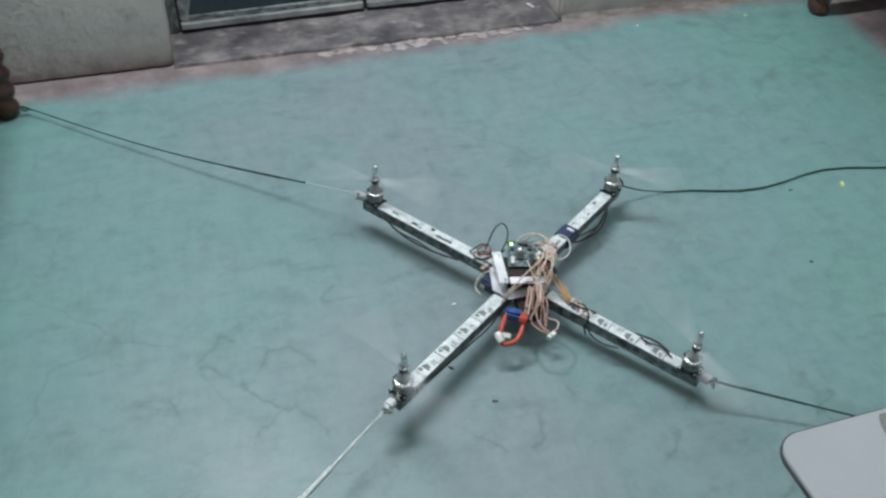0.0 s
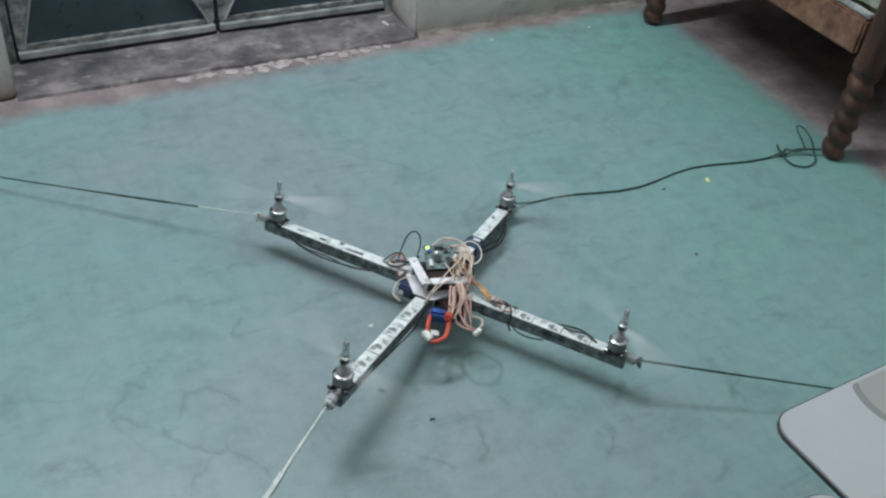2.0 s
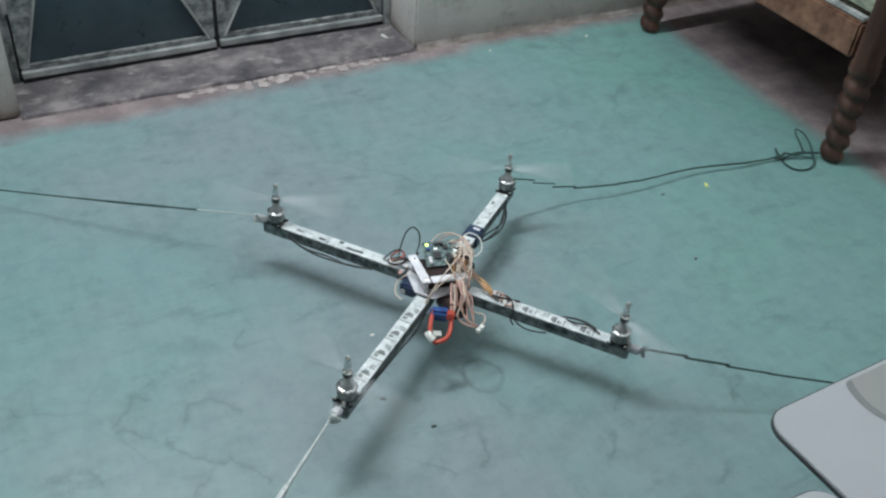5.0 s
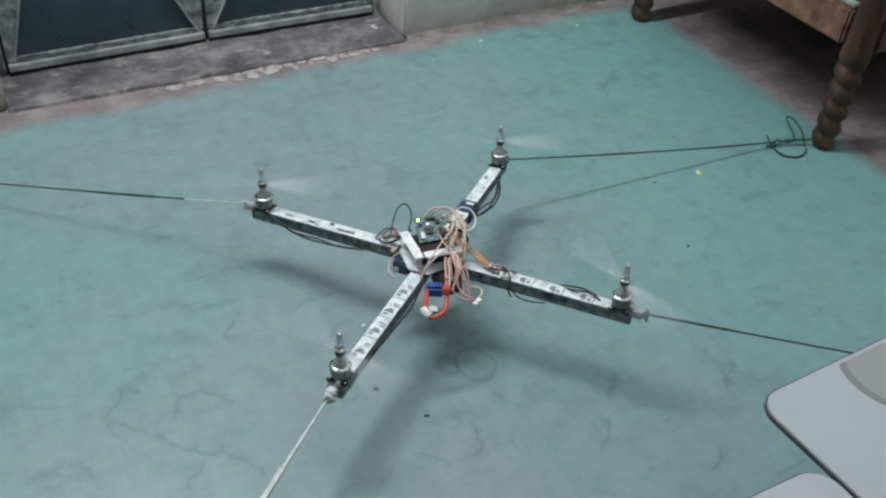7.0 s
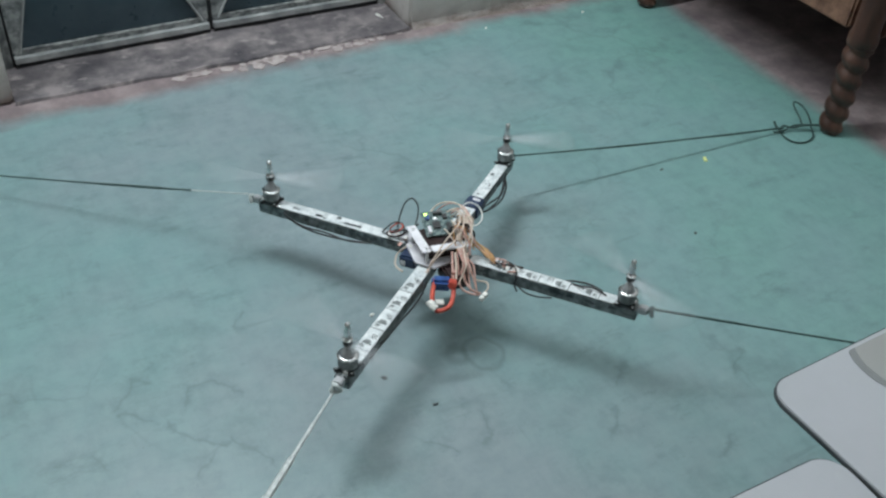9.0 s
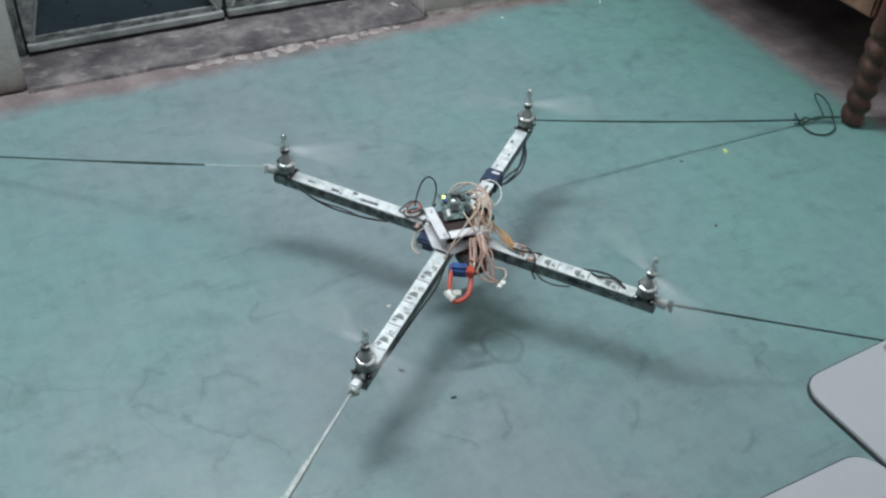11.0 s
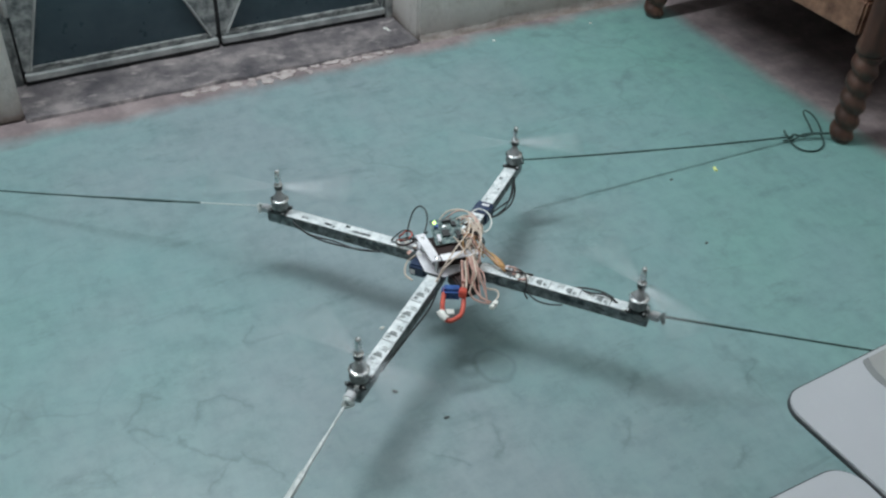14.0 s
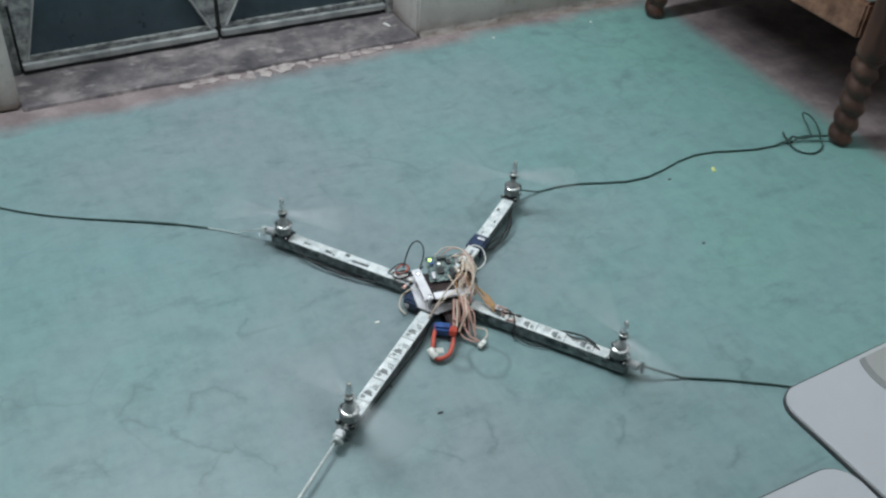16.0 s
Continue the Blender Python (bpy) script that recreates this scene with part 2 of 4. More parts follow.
THRESHOLD = threshold_material()
PLASTER = plain("chipped_plaster", (0.46, 0.40, 0.385), (0.26, 0.215, 0.208), 0.9, scale=45, relief=0.003)
CEILING = plain("ceiling_white", (0.62, 0.62, 0.60), (0.70, 0.70, 0.68), 0.9, scale=4)
STEEL_DARK = plain("door_steel", (0.034, 0.058, 0.074), (0.056, 0.086, 0.106), 0.36, 0.15, scale=14, relief=0.001)
STEEL_WORN = plain("worn_door_frame", (0.10, 0.108, 0.11), (0.48, 0.49, 0.48), 0.42, 0.3, scale=22, relief=0.002, spread=0.12)
STEEL_RAIL = plain("scraped_rail", (0.20, 0.215, 0.22), (0.62, 0.63, 0.62), 0.4, 0.3, scale=19, relief=0.001, spread=0.22)
STEEL_PLATE = plain("door_corner_plate", (0.10, 0.112, 0.116), (0.42, 0.43, 0.425), 0.5, 0.2, scale=48, relief=0.001)
# near-black colour that stands for the shade in the door's gaps
GAP_SHADE = plain("gap_shade", (0.008, 0.009, 0.010), (0.014, 0.014, 0.015), 0.7, scale=20)


def wood_material():
    m, t, p = nodes_of("dark_wood")
    n = noise_at(t, 16, 7, 0.65, (0, 0, 0), (1, 1, 0.25))
    t.links.new(ramp(t, n, [(0.28, (0.016, 0.007, 0.005)), (0.52, (0.070, 0.030, 0.020)), (0.75, (0.190, 0.105, 0.072))]), p.inputs["Base Color"])
    t.links.new(ramp(t, noise_at(t, 40, 4), [(0.3, (0.32,) * 3), (0.7, (0.6,) * 3)]), p.inputs["Roughness"])
    bump(t, p, n, 0.3, 0.003)
    return m


WOOD = wood_material()
RAIL_WOOD = plain("scuffed_brown_rail", (0.085, 0.036, 0.022), (0.29, 0.155, 0.100), 0.55, scale=38, relief=0.002, spread=0.2)
CUSHION = plain("pale_green_cushion", (0.22, 0.27, 0.20), (0.42, 0.47, 0.37), 0.9, scale=45, relief=0.003, spread=0.08)
# white tape, its colour raised to hold the reflection on the arms' tops
TAPE = plain("newsprint_tape_sheen", (0.56, 0.60, 0.61), (0.84, 0.86, 0.86), 0.32, 0.1, scale=60, relief=0.0015)
TAPE_SIDE = plain("dirty_aluminium", (0.045, 0.052, 0.055), (0.30, 0.33, 0.335), 0.42, 0.5, scale=75, relief=0.001, spread=0.16)
GREY_INK = plain("grey_mark", (0.12, 0.135, 0.135), (0.28, 0.30, 0.30), 0.55, scale=120)
INK = plain("black_print", (0.05, 0.055, 0.055), (0.11, 0.118, 0.118), 0.6, scale=80)
SILVER = plain("bright_aluminium", (0.70, 0.70, 0.70), (0.82, 0.82, 0.82), 0.25, 1.0, scale=120)
GREY_METAL = plain("grey_motor_bell", (0.42, 0.42, 0.43), (0.56, 0.56, 0.57), 0.42, 0.5, scale=90)
BLACK = plain("black_plastic", (0.012, 0.013, 0.014), (0.03, 0.03, 0.032), 0.45, scale=70)
WHITE_PLATE = plain("white_plate", (0.66, 0.64, 0.67), (0.84, 0.82, 0.85), 0.4, scale=35)
BLUE_WRAP = plain("blue_wrap", (0.02, 0.05, 0.17), (0.04, 0.11, 0.33), 0.35, scale=60)
NAVY_WRAP = plain("dark_blue_wrap", (0.012, 0.024, 0.058), (0.036, 0.058, 0.12), 0.35, scale=60)
RED = plain("red_cable", (0.42, 0.055, 0.035), (0.58, 0.10, 0.065), 0.42, scale=60)
DARK_RED = plain("dark_red_wrap", (0.012, 0.005, 0.005), (0.032, 0.010, 0.009), 0.5, scale=50)
BEIGE = plain("beige_wire", (0.60, 0.48, 0.39), (0.76, 0.64, 0.54), 0.5, scale=60)
PINK_WIRE = plain("faded_red_wire", (0.52, 0.28, 0.23), (0.66, 0.42, 0.36), 0.5, scale=60)
COPPER = plain("orange_wire", (0.40, 0.20, 0.085), (0.58, 0.34, 0.15), 0.4, 0.2, scale=60)
WHITE_TAPE = plain("white_tape", (0.72, 0.71, 0.66), (0.85, 0.84, 0.80), 0.6, scale=60)
BOARD = plain("circuit_board", (0.045, 0.085, 0.088), (0.17, 0.23, 0.22), 0.28, scale=180, spread=0.06)
ROPE = plain("dark_green_cord", (0.014, 0.038, 0.034), (0.035, 0.075, 0.066), 0.7, scale=220)
ROPE_PALE = plain("pale_plastic_cord", (0.42, 0.46, 0.45), (0.66, 0.69, 0.67), 0.4, scale=150)
YELLOW = plain("yellow_scrap", (0.62, 0.66, 0.22), (0.80, 0.82, 0.40), 0.7, scale=90)


def glow_material():
    m, t, p = nodes_of("led_glow")
    p.inputs["Base Color"].default_value = (0.6, 0.9, 0.2, 1)
    p.inputs["Emission Color"].default_value = (0.70, 1.0, 0.22, 1)
    p.inputs["Emission Strength"].default_value = 3.0
    return m


LED = glow_material()


def see_through(name, colour, rough, solid):
    """A thin cloudy plastic: part white sheet, part clear."""
    m, t, p = nodes_of(name)
    n = ramp(t, noise_at(t, 6, 5), [(0.3, tuple(0.90 * v for v in colour)), (0.7, colour)])
    t.links.new(n, p.inputs["Base Color"])
    p.inputs["Roughness"].default_value = rough
    clear = t.nodes.new("ShaderNodeBsdfTransparent")
    blend = t.nodes.new("ShaderNodeMixShader")
    blend.inputs[0].default_value = solid
    t.links.new(clear.outputs[0], blend.inputs[1])
    t.links.new(p.outputs[0], blend.inputs[2])
    t.links.new(blend.outputs[0], t.nodes["Material Output"].inputs["Surface"])
    return m


CLOUDY = see_through("cloudy_white_plastic", (0.46, 0.475, 0.50), 0.30, 0.84)
CLOUDY_EDGE = plain("grey_table_edge", (0.025, 0.03, 0.034), (0.06, 0.066, 0.07), 0.4, scale=30)
CIRCLE = see_through("grey_circle_patch", (0.36, 0.365, 0.35), 0.4, 0.75)
CIRCLE_RING = see_through("grey_mark", (0.235, 0.245, 0.245), 0.4, 0.75)
BLADE = see_through("smoky_propeller_plastic", (0.74, 0.77, 0.80), 0.25, 0.26)


# ---- building helpers ----
def part(name, bm, material, parent=None, label="", smooth=False):
    me = bpy.data.meshes.new(name)
    if smooth:
        for f in bm.faces:
            f.smooth = True
    bm.to_mesh(me)
    bm.free()
    me.materials.append(material)
    ob = new(name, me)
    if parent is not None:
        ob.parent = parent
    if label:
        tagged(ob, label)
    return ob


def box(x0, y0, z0, x1, y1, z1, bevel=0.0, bm=None):
    bm = bm or bmesh.new()
    r = bmesh.ops.create_cube(bm, size=1)
    vs = r["verts"]
    for v in vs:
        v.co = Vector(((x0 + x1) / 2 + v.co.x * (x1 - x0), (y0 + y1) / 2 + v.co.y * (y1 - y0), (z0 + z1) / 2 + v.co.z * (z1 - z0)))
    if bevel:
        es = {e for v in vs for e in v.link_edges}
        bmesh.ops.bevel(bm, geom=list(es), offset=bevel, segments=2, affect="EDGES")
    return bm


def lathe(profile, n=20, centre=(0, 0, 0), bm=None):
    """Turns (radius, height) pairs round the upright axis."""
    bm = bm or bmesh.new()
    c = Vector(centre)
    rings = [[bm.verts.new(c + Vector((r * math.cos(2 * math.pi * k / n), r * math.sin(2 * math.pi * k / n), z))) for k in range(n)] for r, z in profile]
    for a, b in zip(rings, rings[1:]):
        for k in range(n):
            bm.faces.new((a[k], a[(k + 1) % n], b[(k + 1) % n], b[k]))
    bm.faces.new(rings[0])
    bm.faces.new(rings[-1])
    bmesh.ops.recalc_face_normals(bm, faces=bm.faces)
    return bm


def smooth_line(points, steps=6):
    pts = [Vector(p) for p in points]
    out = []
    for i in range(len(pts) - 1):
        a, b, c, d = pts[max(i - 1, 0)], pts[i], pts[i + 1], pts[min(i + 2, len(pts) - 1)]
        for k in range(steps):
            s = k / steps
            out.append(0.5 * ((2 * b) + (c - a) * s + (2 * a - 5 * b + 4 * c - d) * s * s + (3 * b - a - 3 * c + d) * s ** 3))
    out.append(pts[-1])
    return out


def tube(points, r, n=7, bm=None, steps=6):
    """A round cable along a smooth line."""
    bm = bm or bmesh.new()
    line = smooth_line(points, steps)
    rings = []
    for i, p in enumerate(line):
        d = (line[min(i + 1, len(line) - 1)] - line[max(i - 1, 0)]).normalized()
        u = d.cross(Vector((0.13, 0.21, 0.97))).normalized()
        w = d.cross(u)
        rings.append([bm.verts.new(p + r * (math.cos(2 * math.pi * k / n) * u + math.sin(2 * math.pi * k / n) * w)) for k in range(n)])
    for a, b in zip(rings, rings[1:]):
        for k in range(n):
            bm.faces.new((a[k], a[(k + 1) % n], b[(k + 1) % n], b[k]))
    bm.faces.new(rings[0])
    bm.faces.new(rings[-1])
    bmesh.ops.recalc_face_normals(bm, faces=bm.faces)
    return bm


def prism(outline, z0, z1, bevel=0.0):
    bm = bmesh.new()
    f = bm.faces.new([bm.verts.new((x, y, z0)) for x, y in outline])
    top = bmesh.ops.extrude_face_region(bm, geom=[f])
    for v in top["geom"]:
        if isinstance(v, bmesh.types.BMVert):
            v.co.z = z1
    bmesh.ops.recalc_face_normals(bm, faces=bm.faces)
    if bevel:
        es = [e for e in bm.edges if abs(e.verts[0].co.z - z1) < 1e-6 and abs(e.verts[1].co.z - z1) < 1e-6]
        bmesh.ops.bevel(bm, geom=es, offset=bevel, segments=2, affect="EDGES")
    return bm


def rounded(x0, y0, x1, y1, r, n=8):
    pts = []
    for cx, cy, a0 in ((x1 - r, y1 - r, 0), (x0 + r, y1 - r, 90), (x0 + r, y0 + r, 180), (x1 - r, y0 + r, 270)):
        for k in range(n + 1):
            a = radians(a0 + 90 * k / n)
            pts.append((cx + r * math.cos(a), cy + r * math.sin(a)))
    return pts


def structure(name, bm, material, label):
    return tagged(part(name, bm, material), label, name.split("_")[0], kind="structure")


# ---- the room ----
floor = structure("floor", box(-2.6, -2.6, -0.10, 2.0, 1.3, 0.0), FLOOR, "worn green painted concrete floor with bare cement along the walls")
structure("wall_north_a", box(-2.6, 0.85, 0.0, -0.509, 1.15, 3.1, 0.006), WALL, "dirty cream plastered wall beside the steel door")
structure("wall_north_b", box(0.378, 0.85, 0.0, 2.0, 1.15, 3.1, 0.006), WALL, "dirty cream plastered wall beside the steel door")
structure("wall_north_lintel", box(-0.509, 0.85, 2.05, 0.378, 1.15, 3.1), WALL, "cream plastered wall over the steel door")
# added out of view to keep light from under the armchair
structure("wall_east", box(1.66, -2.6, 0.0, 1.80, 0.849, 3.1), WALL, "unseen cream plastered side wall")
structure("wall_west", box(-2.75, -2.6, 0.0, -2.6, 1.15, 3.1), WALL, "unseen cream plastered side wall")
structure("wall_south", box(-2.75, -2.75, 0.0, 2.15, -2.6, 3.1), WALL, "cream plastered wall behind the viewer")
structure("ceiling", box(-2.75, -2.75, 3.1, 2.15, 1.15, 3.2), CEILING, "plain white ceiling")


def threshold():
    bm = bmesh.new()
    nx, ny = 60, 10
    grid = []
    for i in range(nx + 1):
        col = []
        for j in range(ny + 1):
            x = -0.508 + 0.885 * i / nx
            y = 0.842 + 0.205 * j / ny
            if j == 0:
                y += 0.006 * noise.noise((x * 14, 0, 0))
            z = 0.006 + 0.003 * noise.noise((x * 9, y * 9, 1)) + 0.0015 * noise.noise((x * 40, y * 40, 3))
            col.append(bm.verts.new((x, y, z)))
        grid.append(col)
    for i in range(nx):
        for j in range(ny):
            bm.faces.new((grid[i][j], grid[i + 1][j], grid[i + 1][j + 1], grid[i][j + 1]))
    low = [bm.verts.new((c[0].co.x, c[0].co.y - 0.003, -0.001)) for c in grid]
    for i in range(nx):
        bm.faces.new((low[i], low[i + 1], grid[i + 1][0], grid[i][0]))
    return structure("threshold_slab", bm, THRESHOLD, "stained grey cement threshold under the steel door")


threshold()


def plaster_foot():
    """The wall's rough plaster runs out over the floor in a lumpy foot."""
    bm = bmesh.new()
    nx, ny = 150, 8
    grid = []
    for i in range(nx + 1):
        x = 0.384 + 1.27 * i / nx
        reach = 0.012 + 0.006 * noise.noise((x * 5, 2, 0)) + 0.003 * noise.noise((x * 21, 5, 0))
        high = 0.020 + 0.007 * noise.noise((x * 4, 9, 0)) + 0.003 * noise.noise((x * 15, 3, 0))
        col = []
        for j in range(ny + 1):
            s = j / ny
            lump = 0.002 * noise.noise((x * 30, s * 3, 1)) * math.sin(math.pi * s)
            col.append(bm.verts.new((x, 0.8505 - reach * s ** 1.6 - lump, high * (1 - s) ** 1.5 + lump - 0.0005)))
        grid.append(col)
    for i in range(nx):
        for j in range(ny):
            bm.faces.new((grid[i][j], grid[i][j + 1], grid[i + 1][j + 1], grid[i + 1][j]))
    ob = part("baseboard", bm, WALL, None, "", True)
    return tagged(ob, "lumpy dirty plaster foot along the wall", "baseboard", kind="structure")


plaster_foot()


def plaster_chips():
    """Loose pale chips of plaster along the threshold's front edge, each a thin irregular flake."""
    rng = random.Random(5)
    for row, x, end in ((0, -0.20, 0.335), (1, -0.06, 0.31)):
        while x < end:
            w = rng.uniform(0.016, 0.055)
            dpt = rng.uniform(0.016, 0.032)
            cy = 0.829 + 0.022 * (x + 0.16) / 0.5 - 0.019 * row - rng.uniform(0, 0.006)
            n = 14
            pts = []
            for k in range(n):
                a = 2 * math.pi * k / n
                s = rng.uniform(0.55, 1.1)
                pts.append((x + w / 2 + 0.5 * w * s * math.cos(a), cy + 0.5 * dpt * s * math.sin(a)))
            tagged(part("plaster_chip", prism(pts, 0.0, rng.uniform(0.001, 0.0025), 0.0004), PLASTER),
                   "flat pale plaster chip on the bare cement edge", "plaster chip", "plaster chips along the threshold")
            x += w + rng.uniform(-0.004, 0.010 + 0.03 * row)


plaster_chips()


def steel_door():
    y = 0.985
    frame_bm = box(-0.509, y, 0.005, -0.488, y + 0.05, 2.05, 0.002)
    d = tagged(part("door_1", frame_bm, STEEL_WORN), "dark painted steel double door with worn bottom rails and diagonal plates", "door", kind="structure")
    part("frame_post", box(0.362, y, 0.005, 0.3775, y + 0.05, 2.05, 0.002), STEEL_WORN, d)
    part("frame_head", box(-0.488, y, 2.02, 0.362, y + 0.05, 2.05, 0.002), STEEL_WORN, d)
    for x0, x1 in ((-0.483, -0.062), (-0.052, 0.358)):
        leaf = part("door_leaf", box(x0, y + 0.020, 0.0155, x1, y + 0.040, 2.015, 0.001), STEEL_DARK, d)
        # solid black strip drawn in place of the shade under the leaf
        part("bottom_gap_shade", box(x0, y + 0.0035, 0.001, x1, y + 0.04, 0.0152), GAP_SHADE, leaf, "black strip painting the shade under the leaf")
        part("bottom_rail", box(x0, y + 0.002, 0.0155, x1, y + 0.019, 0.0295, 0.0015), STEEL_RAIL, leaf, "scraped pale bottom rail")
        part("rail_groove", box(x0 + 0.004, y + 0.012, 0.0297, x1 - 0.004, y + 0.0195, 0.0383), STEEL_PLATE, leaf, "dirty groove over the bottom rail")
        part("glazing_bead", box(x0 + 0.018, y + 0.010, 0.0385, x1 - 0.018, y + 0.0195, 0.0430, 0.0015), STEEL_WORN, leaf)
        for xs, dirn in ((x0, 1), (x1, -1)):
            lean = 0.27 if (dirn == 1 and x0 < -0.2) else 0.52
            plate = bmesh.new()
            top = 0.34
            z0 = 0.0362
            vs = [(xs, z0), (xs + dirn * 0.012, z0), (xs + dirn * (0.012 + lean * (top - z0)), top), (xs, top)]
            fr = [plate.verts.new((px, y + 0.013, pz)) for px, pz in vs]
            bk = [plate.verts.new((px, y + 0.0198, pz)) for px, pz in vs]
            plate.faces.new(fr)
            for k in range(4):
                plate.faces.new((fr[k], fr[(k + 1) % 4], bk[(k + 1) % 4], bk[k]))
            bmesh.ops.recalc_face_normals(plate, faces=plate.faces)
            part("corner_plate", plate, STEEL_PLATE, leaf)
            a = Vector((xs + dirn * 0.014, y + 0.012, z0))
            b = Vector((xs + dirn * (0.014 + lean * (top - z0)), y + 0.012, top))
            part("diagonal_strip", tube([a, (a + b) / 2, b], 0.0028, 6), STEEL_RAIL, leaf, "thin scraped diagonal strip")
        if x0 < -0.2:  # this leaf stands a little ajar
            leaf.matrix_local = pose(x1, y + 0.03, 0, 0, 0, 1.3) @ pose(-x1, -y - 0.03, 0)
    # black fillers painting the shade at the jamb and between the leaves
    part("jamb_gap_shade", box(-0.4875, y + 0.006, 0.006, -0.4832, y + 0.05, 2.02), GAP_SHADE, d)
    part("meeting_gap_shade", box(-0.0615, y + 0.014, 0.012, -0.0525, y + 0.045, 2.015), GAP_SHADE, d)
    part("hinge", lathe([(0.005, 0.165), (0.006, 0.168), (0.006, 0.235), (0.005, 0.238)], 12, (-0.489, y - 0.006, 0)), STEEL_WORN, d, "worn steel hinge barrel")
    return d


steel_door()


# ---- armchairs with twisted legs ----
def twisted_leg(height):
    """A rope-turned front leg: fat spiral beads up to the rail, then a plain square block with an arm post."""
    bm = bmesh.new()
    n, rows = 28, 90
    rings = []
    for j in range(rows + 1):
        z = height * j / rows
        s = z / height
        env = 0.0262 + 0.003 * s
        if s < 0.05:
            env *= 0.82 + 0.18 * (s / 0.05)
        ring = []
        for k in range(n):
            a = 2 * math.pi * k / n
            bead = 0.5 + 0.5 * math.cos(2 * math.pi * z / 0.0385 + a)
            r = env * (0.74 + 0.28 * bead ** 0.55)
            ring.append(bm.verts.new((r * math.cos(a), r * math.sin(a), z)))
        rings.append(ring)
    for a, b in zip(rings, rings[1:]):
        for k in range(n):
            bm.faces.new((a[k], a[(k + 1) % n], b[(k + 1) % n], b[k]))
    bm.faces.new(rings[0])
    bm.faces.new(rings[-1])
    bmesh.ops.recalc_face_normals(bm, faces=bm.faces)
    return bm


def armchair(m, label):
    """Local: x from the front legs to the back, y along the front, z up."""
    ch = tagged(new("wooden_armchair"), label, "armchair", "armchairs by the door")
    for y in (-0.32, 0.32):
        leg = part("front_leg", twisted_leg(0.20), WOOD, ch, "dark turned leg with rope-like beads", True)
        leg.location = (0, y, 0)
        part("arm_post", lathe([(0.027, 0.20), (0.030, 0.206), (0.030, 0.222), (0.027, 0.232), (0.0265, 0.36), (0.029, 0.38)], 22, (0, y, 0)), WOOD, ch, "", True)
        part("back_leg", box(0.53, y - 0.025, 0.0, 0.58, y + 0.025, 0.50, 0.004), WOOD, ch)
        part("armrest", box(-0.035, y - 0.035, 0.38, 0.58, y + 0.035, 0.405, 0.008), WOOD, ch)
        part("side_rail", box(0.034, y - 0.016, 0.215, 0.529, y + 0.016, 0.29, 0.004), WOOD, ch)
    rail = part("front_rail", box(-0.014, -0.286, 0.222, 0.016, 0.286, 0.296, 0.005), RAIL_WOOD, ch, "chipped brown front rail")
    part("rail_bead", box(-0.006, -0.284, 0.2965, 0.014, 0.284, 0.305, 0.003), STEEL_WORN, rail, "pale worn edge strip")
    part("back_rail", box(0.54, -0.29, 0.215, 0.57, 0.29, 0.29, 0.004), WOOD, ch)
    board = part("seat_board", box(0.018, -0.30, 0.262, 0.538, 0.30, 0.278), WOOD, ch)
    # added panel, out of view, that blocks light from under the seat
    part("back_blocker", box(0.582, -0.345, 0.004, 0.596, 0.345, 0.45), WOOD, ch, "unseen dark panel added to darken under the seat")
    part("backrest", box(0.54, -0.29, 0.36, 0.57, 0.29, 0.48, 0.008), WOOD, ch)
    part("seat_cushion", box(0.045, -0.28, 0.279, 0.535, 0.28, 0.345, 0.02), CUSHION, board, "pale green patterned seat cushion")
    ch.matrix_world = m
    return ch


armchair(pose(1.005, 0.428, 0), "low dark wooden armchair with rope-turned legs and pale green seat")
armchair(pose(-0.842, 0.415, 0, 0, 0, 180), "low dark wooden armchair with rope-turned legs in the corner")


# ---- two small tables with cloudy white tops ----
def small_table(x0, y0, x1, y1, z, label):
    tb = tagged(new("small_table"), label, "table", "pair of small tables")
    top = part("tabletop", prism(rounded(x0, y0, x1, y1, 0.026), z - 0.0019, z, 0.0008), CLOUDY, tb, "cloudy white plastic top with rounded corners")
    # dark side band, widened past the top to paint the rim's shading
    part("edge_band", prism(rounded(x0 - 0.0016, y0 - 0.0016, x1 + 0.0016, y1 + 0.0016, 0.0275), z - 0.0056, z - 0.0020), CLOUDY_EDGE, tb, "dark edge band that paints the rim's shading")
    for x in (x0 + 0.07, x1 - 0.07):
        for y in (y0 + 0.07, y1 - 0.09):
            part("leg", box(x - 0.015, y - 0.015, 0.0, x + 0.015, y + 0.015, z - 0.0058, 0.003), CLOUDY_EDGE, tb)
    return top


TOP = small_table(0.005, -1.25, 1.08, -0.617, 0.401, "low table with a cloudy white plastic top and rounded corners")
small_table(-0.62, -1.25, 0.0050, -0.699, 0.4005, "low table with a cloudy white top, pushed against another")


